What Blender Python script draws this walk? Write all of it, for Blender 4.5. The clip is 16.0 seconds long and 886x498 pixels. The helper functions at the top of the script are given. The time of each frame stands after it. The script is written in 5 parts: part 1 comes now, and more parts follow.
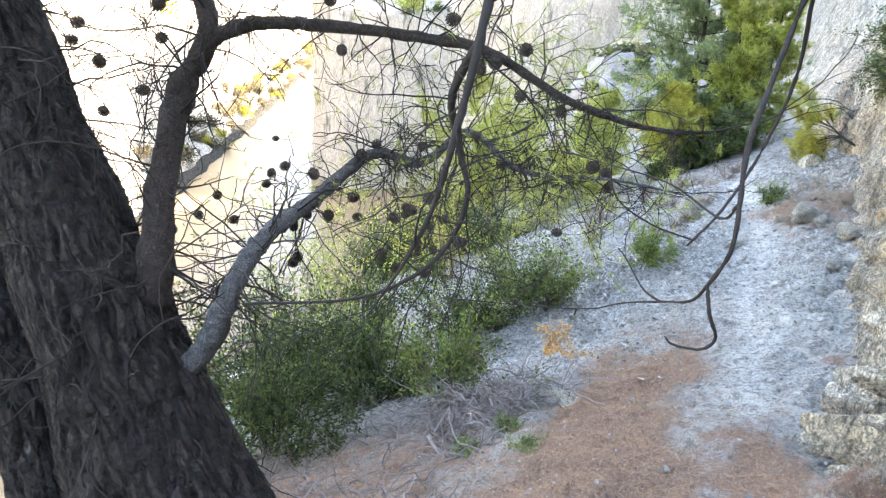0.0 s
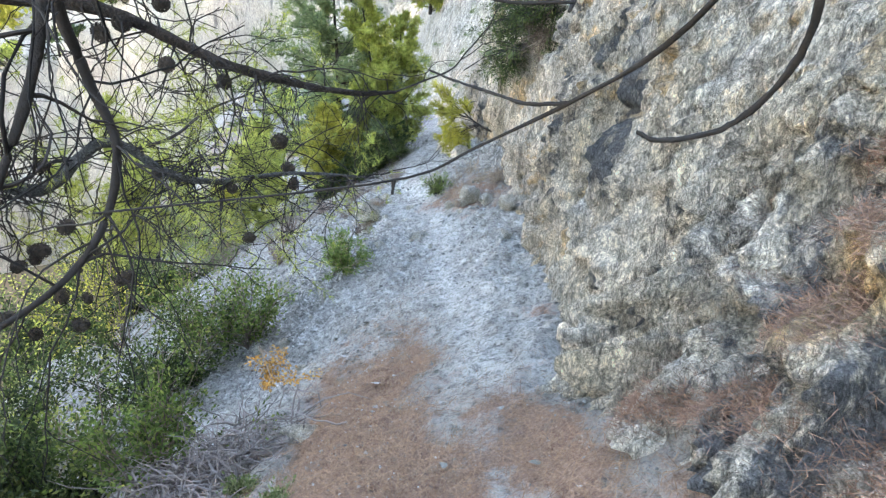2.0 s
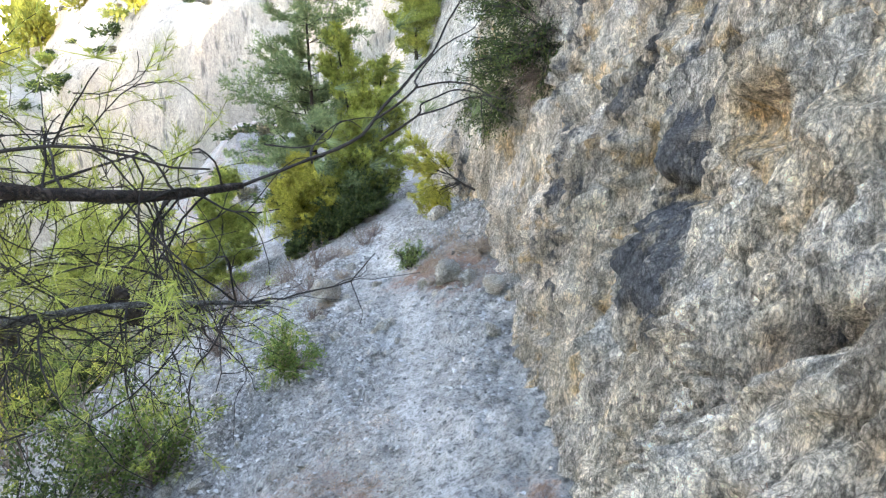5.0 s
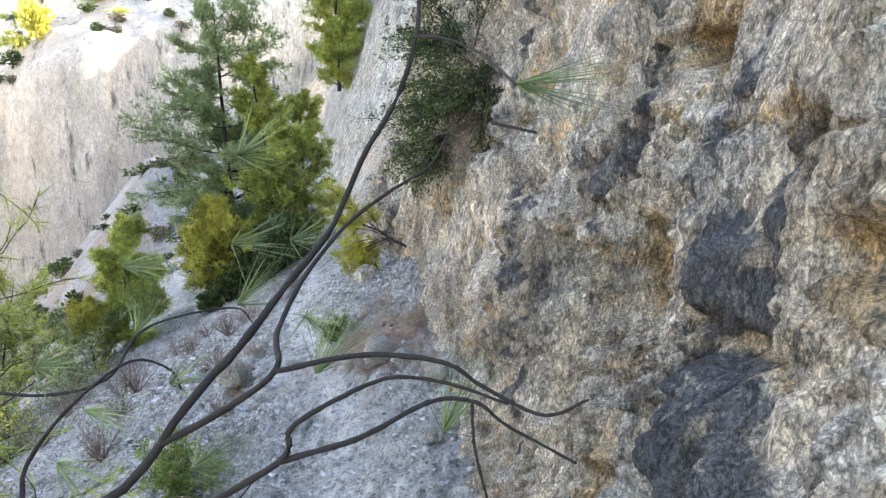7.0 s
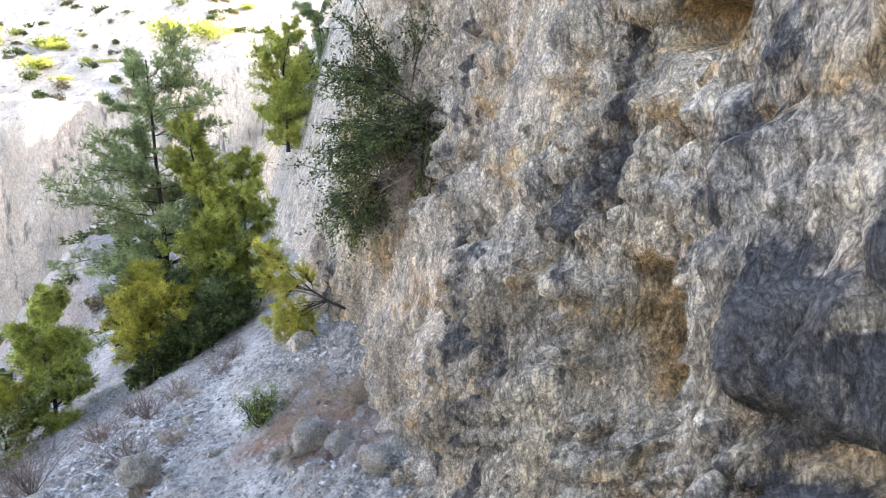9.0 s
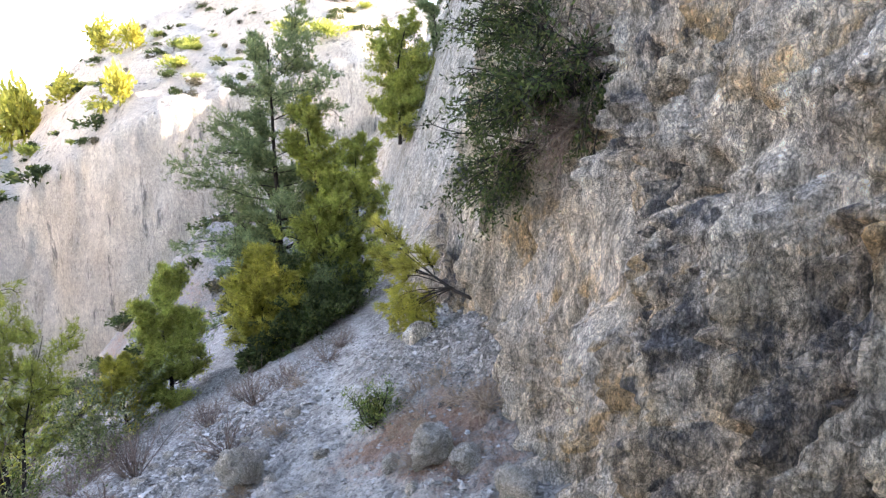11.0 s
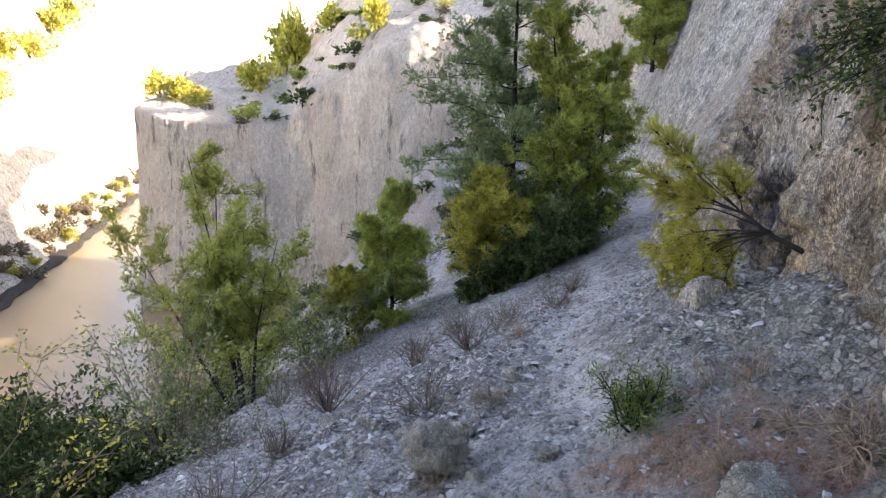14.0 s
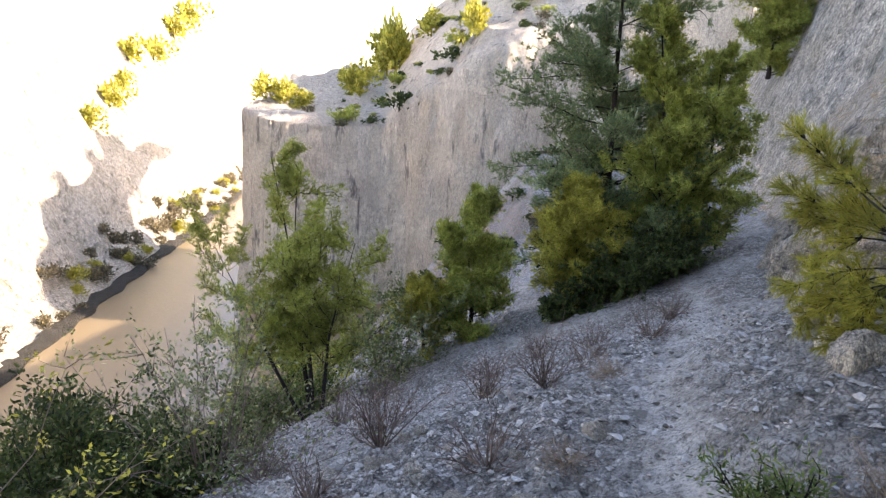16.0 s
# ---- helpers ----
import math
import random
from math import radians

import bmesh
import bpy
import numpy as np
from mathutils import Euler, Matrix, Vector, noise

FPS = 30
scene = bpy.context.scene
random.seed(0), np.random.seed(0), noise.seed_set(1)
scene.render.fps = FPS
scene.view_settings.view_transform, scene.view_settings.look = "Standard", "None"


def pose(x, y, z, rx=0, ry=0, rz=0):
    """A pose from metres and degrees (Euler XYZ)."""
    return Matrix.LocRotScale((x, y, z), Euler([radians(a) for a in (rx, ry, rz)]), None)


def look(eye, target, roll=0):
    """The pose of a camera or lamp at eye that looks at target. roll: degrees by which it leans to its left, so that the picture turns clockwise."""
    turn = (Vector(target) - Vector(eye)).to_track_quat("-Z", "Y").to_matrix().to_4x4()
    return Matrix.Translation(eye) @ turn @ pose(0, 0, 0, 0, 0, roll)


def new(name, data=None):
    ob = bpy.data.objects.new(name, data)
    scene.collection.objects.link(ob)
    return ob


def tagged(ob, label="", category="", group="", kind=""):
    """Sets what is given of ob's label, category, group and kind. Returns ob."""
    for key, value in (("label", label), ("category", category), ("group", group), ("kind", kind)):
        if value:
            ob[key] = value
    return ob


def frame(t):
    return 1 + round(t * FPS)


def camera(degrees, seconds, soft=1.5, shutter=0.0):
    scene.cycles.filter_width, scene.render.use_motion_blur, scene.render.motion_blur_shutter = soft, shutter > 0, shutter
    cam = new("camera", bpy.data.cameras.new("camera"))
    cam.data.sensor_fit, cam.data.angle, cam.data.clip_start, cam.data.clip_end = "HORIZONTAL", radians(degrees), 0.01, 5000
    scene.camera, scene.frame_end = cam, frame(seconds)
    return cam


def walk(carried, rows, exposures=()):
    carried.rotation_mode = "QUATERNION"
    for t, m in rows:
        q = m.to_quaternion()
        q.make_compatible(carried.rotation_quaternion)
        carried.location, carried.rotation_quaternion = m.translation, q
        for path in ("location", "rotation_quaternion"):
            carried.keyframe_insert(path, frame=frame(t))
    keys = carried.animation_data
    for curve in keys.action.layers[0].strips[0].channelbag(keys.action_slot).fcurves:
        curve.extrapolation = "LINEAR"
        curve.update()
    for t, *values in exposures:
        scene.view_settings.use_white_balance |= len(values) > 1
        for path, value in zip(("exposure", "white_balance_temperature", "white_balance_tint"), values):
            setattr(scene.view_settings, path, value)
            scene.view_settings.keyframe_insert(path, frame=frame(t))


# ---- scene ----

cam = camera(68.9, 16.0, soft=1.3)
PATH = [
    (0, (0.036, -0.451, 1.242), (-0.378, 1.347, 0.47), 2.7),
    (0.5, (0.018, -0.18, 1.172), (-0.235, 1.659, 0.428), 2.5),
    (1, (-0.047, -0.023, 0.955), (-0.039, 1.851, 0.256), 2.1),
    (1.5, (-0.078, 0.012, 0.912), (0.218, 1.874, 0.245), 1.3),
    (2, (-0.071, 0.019, 0.861), (0.474, 1.834, 0.219), 0.5),
    (2.5, (-0.026, 0.055, 0.815), (0.691, 1.816, 0.195), 0.5),
    (3, (0.187, 0.158, 0.662), (1.004, 1.879, 0.053), 0.1),
    (3.5, (0.438, 0.419, 0.578), (1.179, 2.185, 0.004), 0.7),
    (4, (0.585, 0.755, 0.672), (1.182, 2.578, 0.102), 0.5),
    (4.2, (0.58, 0.919, 0.699), (1.15, 2.754, 0.145), 0.1),
    (6.3, (0.715, 2.163, 0.98), (1.382, 3.982, 0.483), -1.0),
    (6.5, (0.77, 2.25, 0.973), (1.476, 4.056, 0.485), -0.9),
    (7, (0.895, 2.427, 0.988), (1.684, 4.212, 0.551), -0.3),
    (7.5, (0.999, 2.546, 0.978), (1.927, 4.277, 0.6), -0.5),
    (8, (1.171, 2.659, 0.932), (2.14, 4.379, 0.61), -1.2),
    (8.5, (1.268, 2.843, 0.896), (2.186, 4.601, 0.641), -1.6),
    (9, (1.313, 3.026, 0.842), (2.236, 4.781, 0.58), -1.7),
    (9.5, (1.382, 3.153, 0.854), (2.193, 4.964, 0.606), -1.6),
    (9.7, (1.408, 3.208, 0.834), (2.153, 5.048, 0.585), -1.7),
    (11.8, (1.405, 4.439, 0.458), (1.962, 6.34, 0.181), -0.5),
    (12, (1.421, 4.553, 0.433), (1.934, 6.464, 0.142), -0.4),
    (12.5, (1.449, 4.774, 0.388), (1.824, 6.71, 0.057), -0.2),
    (13, (1.437, 5.032, 0.304), (1.668, 6.983, -0.07), 0.1),
    (13.5, (1.463, 5.289, 0.235), (1.537, 7.244, -0.183), 0.6),
    (14, (1.491, 5.516, 0.221), (1.438, 7.463, -0.233), 1.3),
    (14.5, (1.503, 5.721, 0.195), (1.338, 7.652, -0.297), 1.6),
    (15, (1.571, 5.926, 0.218), (1.283, 7.842, -0.276), 2.3),
    (15.5, (1.613, 6.082, 0.204), (1.267, 7.988, -0.294), 2.8),
    (16, (1.554, 6.268, 0.137), (1.225, 8.19, -0.308), 2.3),
]
walk(cam, [(t, look(e, g, r)) for t, e, g, r in PATH],
     exposures=[(0.0, 4.35, 7350, 12), (2.0, 4.1, 7300, 10), (4.2, 4.15, 7500, 12), (6.5, 3.78, 7500, 14), (9.5, 3.85, 7450, 20), (12.0, 3.3, 7350, 21), (14.0, 2.98, 7350, 21), (16.0, 2.85, 7350, 21)])

# ---- light ----
SUN_AZ, SUN_EL = 80.0, 26.0          # degrees: clockwise from +y, above the horizon
world = bpy.data.worlds.new("world")
scene.world = world
world.use_nodes = True
wn = world.node_tree.nodes
sky = wn.new("ShaderNodeTexSky")
sky.sky_type, sky.sun_disc = "NISHITA", False
sky.sun_elevation, sky.sun_rotation = radians(SUN_EL), radians(SUN_AZ)
sky.air_density, sky.dust_density = 1.0, 2.0
wn["Background"].inputs[1].default_value = 0.15
world.node_tree.links.new(sky.outputs[0], wn["Background"].inputs[0])
sun_data = bpy.data.lights.new("sun", "SUN")
sun_data.energy, sun_data.angle, sun_data.color = 3.6, radians(0.6), (1.0, 0.9, 0.76)
sun = new("sun", sun_data)
sa, se = radians(SUN_AZ), radians(SUN_EL)
SUN_DIR = Vector((math.sin(sa) * math.cos(se), math.cos(sa) * math.cos(se), math.sin(se)))
sun.matrix_world = look((0, 0, 40), Vector((0, 0, 40)) - SUN_DIR)

# ---- noise and mesh helpers ----
def vnoise(p, seed=0):
    """Smooth value noise in -1..1 at the points p (n, 3)."""
    i = np.floor(p).astype(np.int64)
    f = p - i
    f = f * f * (3 - 2 * f)
    out = np.zeros(len(p))
    for dx in (0, 1):
        for dy in (0, 1):
            for dz in (0, 1):
                h = (i[:, 0] + dx) * 374761393 + (i[:, 1] + dy) * 668265263 + (i[:, 2] + dz) * 1274126177 + seed * 974711
                h = (h ^ (h >> 13)) * 1103515245 & 0x7FFFFFFF
                h = (h ^ (h >> 16)) * 69069 & 0x7FFFFFFF
                v = (h & 0xFFFFF) / 524287.5 - 1
                w = (f[:, 0] if dx else 1 - f[:, 0]) * (f[:, 1] if dy else 1 - f[:, 1]) * (f[:, 2] if dz else 1 - f[:, 2])
                out += w * v
    return out


def fbm(p, octaves=4, seed=0, gain=0.5):
    out, a = np.zeros(len(p)), 1.0
    for k in range(octaves):
        out += a * vnoise(p * 2.03 ** k + 17.3 * k, seed + k)
        a *= gain
    return out


def mesh_of(name, verts, faces, material, smooth=True):
    """A mesh from arrays of points and of triangles or quads."""
    me = bpy.data.meshes.new(name)
    faces = np.asarray(faces, dtype=np.int32)
    n, k = faces.shape
    me.vertices.add(len(verts))
    me.vertices.foreach_set("co", np.asarray(verts, dtype=np.float32).ravel())
    me.loops.add(n * k)
    me.loops.foreach_set("vertex_index", faces.ravel())
    me.polygons.add(n)
    me.polygons.foreach_set("loop_start", np.arange(0, n * k, k, dtype=np.int32))
    me.polygons.foreach_set("use_smooth", np.full(n, smooth, dtype=bool))
    me.update(calc_edges=True)
    if material is not None:
        me.materials.append(material)
    return me


def grid_faces(nu, nv):
    a = (np.arange(nu - 1)[:, None] * nv + np.arange(nv - 1)[None]).ravel()
    return np.stack([a, a + nv, a + nv + 1, a + 1], 1)


def thing(name, label, category, group="", at=(0, 0, 0)):
    ob = new(name)
    ob.location = at
    return tagged(ob, label, category, group)


def part(name, me, parent, label=""):
    ob = new(name, me)
    ob.parent = parent
    return tagged(ob, label)


class Soup:
    """Collects points and triangles of one mesh."""
    def __init__(self):
        self.v, self.f, self.n = [], [], 0

    def add(self, v, f):
        self.v.append(np.asarray(v, float))
        self.f.append(np.asarray(f) + self.n)
        self.n += len(v)

    def mesh(self, name, material, smooth=True, origin=(0, 0, 0)):
        return mesh_of(name, np.concatenate(self.v) - np.asarray(origin), np.concatenate(self.f), material, smooth)


def tube(soup, pts, radii, sides=6, rough=0.0, seed=0):
    """A tapering tube of triangles along pts."""
    pts = np.asarray(pts, float)
    n = len(pts)
    radii = np.broadcast_to(np.asarray(radii, float), (n,))
    tang = np.gradient(pts, axis=0)
    tang /= np.linalg.norm(tang, axis=1)[:, None] + 1e-9
    ref = np.where(np.abs(tang[:, 2:3]) > 0.9, [[1.0, 0, 0]], [[0, 0, 1.0]])
    a = np.cross(tang, ref)
    a /= np.linalg.norm(a, axis=1)[:, None] + 1e-9
    b = np.cross(tang, a)
    ang = np.arange(sides) * 2 * np.pi / sides
    ring = a[:, None] * np.cos(ang)[None, :, None] + b[:, None] * np.sin(ang)[None, :, None]
    v = pts[:, None] + ring * radii[:, None, None]
    if rough:
        q = v.reshape(-1, 3)
        k = rough * (fbm(q * (0.9 / radii.mean()), 3, seed))
        v = (q + ring.reshape(-1, 3) * (k * np.repeat(radii, sides))[:, None]).reshape(n, sides, 3)
    i = np.arange(n - 1)[:, None] * sides
    j = np.arange(sides)[None]
    k = (j + 1) % sides
    f1 = np.stack([i + j, i + k, i + sides + k], -1).reshape(-1, 3)
    f2 = np.stack([i + j, i + sides + k, i + sides + j], -1).reshape(-1, 3)
    v = np.concatenate([v.reshape(-1, 3), pts[-1:] + tang[-1:] * radii[-1] * 0.6, pts[:1]])
    e = (n - 1) * sides
    c1 = np.stack([e + j[0], e + k[0], np.full(sides, n * sides)], 1)
    c0 = np.stack([k[0], j[0], np.full(sides, n * sides + 1)], 1)
    soup.add(v, np.concatenate([f1, f2, c1, c0]))


def spline(pts, n):
    """n points along a smooth curve through pts."""
    pts = np.asarray(pts, float)
    p = np.concatenate([[2 * pts[0] - pts[1]], pts, [2 * pts[-1] - pts[-2]]])
    t = np.linspace(0, len(pts) - 1 - 1e-6, n)
    i = t.astype(int)
    u = (t - i)[:, None]
    a, b, c, d = p[i], p[i + 1], p[i + 2], p[i + 3]
    return 0.5 * (2 * b + (c - a) * u + (2 * a - 5 * b + 4 * c - d) * u ** 2 + (3 * b - a - 3 * c + d) * u ** 3)


def unit(v):
    v = np.asarray(v, float)
    return v / (np.linalg.norm(v, axis=-1, keepdims=True) + 1e-9)


def shoot(rng, start, way, length, n=7, wander=0.25, lift=0.0):
    """A wandering twig as a polyline."""
    pts, d = [np.asarray(start, float)], unit(way)
    for _ in range(n - 1):
        d = unit(d + rng.normal(0, wander, 3) + [0, 0, lift])
        pts.append(pts[-1] + d * length / (n - 1))
    return np.array(pts)


def blades(soup, rng, roots, ways, count, length, width, spread):
    """Needles: thin triangles that fan out from every root along its way."""
    roots, ways = np.repeat(roots, count, 0), np.repeat(ways, count, 0)
    m = len(roots)
    d = unit(unit(ways) + rng.normal(0, spread, (m, 3)))
    side = unit(np.cross(d, rng.normal(0, 1, (m, 3))))
    ln = (length * rng.uniform(0.6, 1.15, m))[:, None]
    v = np.stack([roots - side * width / 2, roots + side * width / 2, roots + d * ln], 1).reshape(-1, 3)
    soup.add(v, np.arange(3 * m).reshape(-1, 3))


def leaves(soup, rng, roots, ways, count, length, width, spread, scatter):
    """Leaves: pointed four-cornered blades round every root."""
    roots, ways = np.repeat(roots, count, 0), np.repeat(ways, count, 0)
    m = len(roots)
    roots = roots + rng.normal(0, scatter, (m, 3))
    d = unit(unit(ways) + rng.normal(0, spread, (m, 3)))
    side = unit(np.cross(d, rng.normal(0, 1, (m, 3))))
    up = np.cross(d, side)
    ln = (length * rng.uniform(0.6, 1.2, m))[:, None]
    v = np.stack([roots, roots + d * ln * 0.5 + side * width * 0.5 + up * width * 0.12, roots + d * ln, roots + d * ln * 0.5 - side * width * 0.5 + up * width * 0.12], 1)
    b = np.arange(m)[:, None] * 4
    f = np.concatenate([b + [[0, 1, 2]], b + [[0, 2, 3]]])
    soup.add(v.reshape(-1, 3), f)


# ---- materials ----
def material(name, rough=0.9):
    m = bpy.data.materials.new(name)
    m.use_nodes = True
    nt = m.node_tree
    bsdf = nt.nodes["Principled BSDF"]
    bsdf.inputs["Roughness"].default_value = rough
    bsdf.inputs["Specular IOR Level"].default_value = 0.25
    return m, nt, bsdf


def node(nt, kind, **inputs):
    n = nt.nodes.new(kind)
    for k, v in inputs.items():
        n.inputs[k.replace("_", " ")].default_value = v
    return n


def coords(nt, scale=(1, 1, 1)):
    tc = nt.nodes.new("ShaderNodeTexCoord")
    mp = nt.nodes.new("ShaderNodeMapping")
    mp.inputs["Scale"].default_value = scale
    nt.links.new(tc.outputs["Object"], mp.inputs["Vector"])
    return mp.outputs[0]


def tex(nt, vec, scale, detail=6.0, rough=0.6):
    n = node(nt, "ShaderNodeTexNoise", Scale=scale, Detail=detail, Roughness=rough)
    nt.links.new(vec, n.inputs["Vector"])
    return n.outputs["Fac"]


def ramp(nt, fac, *stops):
    n = nt.nodes.new("ShaderNodeValToRGB")
    el = n.color_ramp.elements
    while len(el) < len(stops):
        el.new(0.5)
    for e, (p, c) in zip(el, stops):
        e.position = p
        e.color = (*c, 1) if len(c) == 3 else c
    nt.links.new(fac, n.inputs[0])
    return n.outputs[0]


def grey(v):
    return (v, v, v)


def blend(nt, fac, a, b, how="MIX"):
    n = nt.nodes.new("ShaderNodeMix")
    n.data_type, n.blend_type = "RGBA", how
    for sock, v in ((n.inputs[0], fac), (n.inputs[6], a), (n.inputs[7], b)):
        if isinstance(v, (int, float)):
            sock.default_value = v
        elif isinstance(v, tuple):
            sock.default_value = (*v, 1)
        else:
            nt.links.new(v, sock)
    return n.outputs[2]


def math_node(nt, op, a, b=0.0):
    n = nt.nodes.new("ShaderNodeMath")
    n.operation = op
    for sock, v in ((n.inputs[0], a), (n.inputs[1], b)):
        if isinstance(v, (int, float)):
            sock.default_value = v
        else:
            nt.links.new(v, sock)
    return n.outputs[0]


def bump(nt, bsdf, height, distance, strength=1.0, normal=None):
    n = nt.nodes.new("ShaderNodeBump")
    n.inputs["Distance"].default_value, n.inputs["Strength"].default_value = distance, strength
    nt.links.new(height, n.inputs["Height"])
    if normal is not None:
        nt.links.new(normal, n.inputs["Normal"])
    nt.links.new(n.outputs[0], bsdf.inputs["Normal"])
    return n.outputs[0]


def rock_material(name, pale, warm, dark, ochre, flute=0.35, scale=1.0, dark_at=(0.52, 0.68), masks=False, crease_shade=1.0):
    m, nt, bsdf = material(name, 0.92)
    vec = coords(nt, (scale, scale, scale))
    drip = coords(nt, (scale, scale, scale * flute))
    half = coords(nt, (scale, scale, scale * (0.30 + 0.70 * flute)))
    big = tex(nt, vec, 0.9, 5)
    mid = tex(nt, drip, 3.2, 8, 0.65)
    crag = tex(nt, half, 12, 9, 0.72)
    grain = tex(nt, vec, 110, 5, 0.75)

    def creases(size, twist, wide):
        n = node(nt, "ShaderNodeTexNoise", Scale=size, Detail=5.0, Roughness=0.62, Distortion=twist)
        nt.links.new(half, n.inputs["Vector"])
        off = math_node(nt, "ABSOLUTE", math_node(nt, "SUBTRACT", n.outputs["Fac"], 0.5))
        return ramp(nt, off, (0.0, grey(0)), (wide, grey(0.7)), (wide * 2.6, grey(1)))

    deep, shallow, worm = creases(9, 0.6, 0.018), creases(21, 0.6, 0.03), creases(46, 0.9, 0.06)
    base = blend(nt, ramp(nt, mid, (0.36, grey(0)), (0.66, grey(1))), warm, pale)
    och = math_node(nt, "MULTIPLY", ramp(nt, tex(nt, drip, 1.7, 6, 0.6), (0.57, grey(0)), (0.74, grey(1))), 0.3)
    st = math_node(nt, "MULTIPLY", ramp(nt, tex(nt, drip, 1.3 if masks else 5.5, 10, 0.72), (dark_at[0], grey(0)), (dark_at[1], grey(1))), 0.5 if masks else 0.75)
    if masks:
        crust, fresh = nt.nodes.new("ShaderNodeAttribute"), nt.nodes.new("ShaderNodeAttribute")
        crust.attribute_name, fresh.attribute_name = "crust", "fresh"
        edge = math_node(nt, "MULTIPLY", math_node(nt, "SUBTRACT", crag, 0.5), 3.0)
        och = math_node(nt, "MAXIMUM", och, ramp(nt, math_node(nt, "ADD", fresh.outputs["Fac"], edge), (0.3, grey(0)), (0.95, grey(0.85))))
        st = math_node(nt, "MAXIMUM", st, ramp(nt, math_node(nt, "ADD", crust.outputs["Fac"], edge), (0.38, grey(0)), (0.85, grey(0.9))))
    if masks:
        base = blend(nt, 1.0, base, ramp(nt, tex(nt, coords(nt, (1, 1, 0.12)), 8.5, 7, 0.62), (0.36, grey(0.62)), (0.5, grey(1.0)), (0.64, grey(1.22))), "MULTIPLY")
    base = blend(nt, och, base, ochre)
    base = blend(nt, st, base, dark)
    if masks:
        # shade of small holes, laid into the colour as dark spots
        pock_shade = ramp(nt, tex(nt, half, 17, 6, 0.6), (0.605, grey(0)), (0.66, grey(0.7)))
        base = blend(nt, pock_shade, base, (0.13, 0.115, 0.095))
    # shade of hollows and creases is put into the colour, following the bump
    base = blend(nt, 1.0, base, ramp(nt, crag, (0.36, grey(1 - 0.26 * crease_shade)), (0.5, grey(1.0)), (0.64, grey(1 + 0.2 * crease_shade))), "MULTIPLY")
    base = blend(nt, 1.0, base, ramp(nt, deep, (0, grey(1 - 0.45 * crease_shade)), (1, grey(1 + 0.15 * crease_shade))), "MULTIPLY")
    base = blend(nt, 1.0, base, ramp(nt, shallow, (0, grey(1 - 0.48 * crease_shade)), (1, grey(1 + 0.14 * crease_shade))), "MULTIPLY")
    base = blend(nt, 1.0, base, ramp(nt, worm, (0, grey(1 - 0.40 * crease_shade)), (1, grey(1 + 0.28 * crease_shade))), "MULTIPLY")
    base = blend(nt, 1.0, base, ramp(nt, grain, (0.36, grey(0.7)), (0.5, grey(1.0)), (0.66, grey(1.4))), "MULTIPLY")
    base = blend(nt, 1.0, base, ramp(nt, big, (0.3, grey(0.82)), (0.7, grey(1.1))), "MULTIPLY")
    nt.links.new(base, bsdf.inputs["Base Color"])
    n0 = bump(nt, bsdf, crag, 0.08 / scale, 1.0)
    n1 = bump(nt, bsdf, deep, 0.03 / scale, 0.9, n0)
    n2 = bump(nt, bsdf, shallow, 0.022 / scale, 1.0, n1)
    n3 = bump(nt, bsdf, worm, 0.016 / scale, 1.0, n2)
    bump(nt, bsdf, grain, 0.010 / scale, 0.8, n3)
    return m


def leaf_material(name, dark, light, warm=None, island=True):
    m, nt, bsdf = material(name, 0.65)
    geo = nt.nodes.new("ShaderNodeNewGeometry")
    col = ramp(nt, geo.outputs["Random Per Island"], (0.0, dark), (0.65, light), (1.0, warm or light))
    clump = tex(nt, coords(nt), 1.6, 3)
    col = blend(nt, 1.0, col, ramp(nt, clump, (0.3, grey(0.65)), (0.7, grey(1.3))), "MULTIPLY")
    col = blend(nt, 1.0, col, ramp(nt, tex(nt, coords(nt), 7, 3), (0.32, grey(0.6)), (0.66, grey(1.35))), "MULTIPLY")
    nt.links.new(col, bsdf.inputs["Base Color"])
    tr = nt.nodes.new("ShaderNodeBsdfTranslucent")
    nt.links.new(col, tr.inputs[0])
    mx = nt.nodes.new("ShaderNodeMixShader")
    mx.inputs[0].default_value = 0.45
    nt.links.new(bsdf.outputs[0], mx.inputs[1])
    nt.links.new(tr.outputs[0], mx.inputs[2])
    nt.links.new(mx.outputs[0], nt.nodes["Material Output"].inputs[0])
    return m


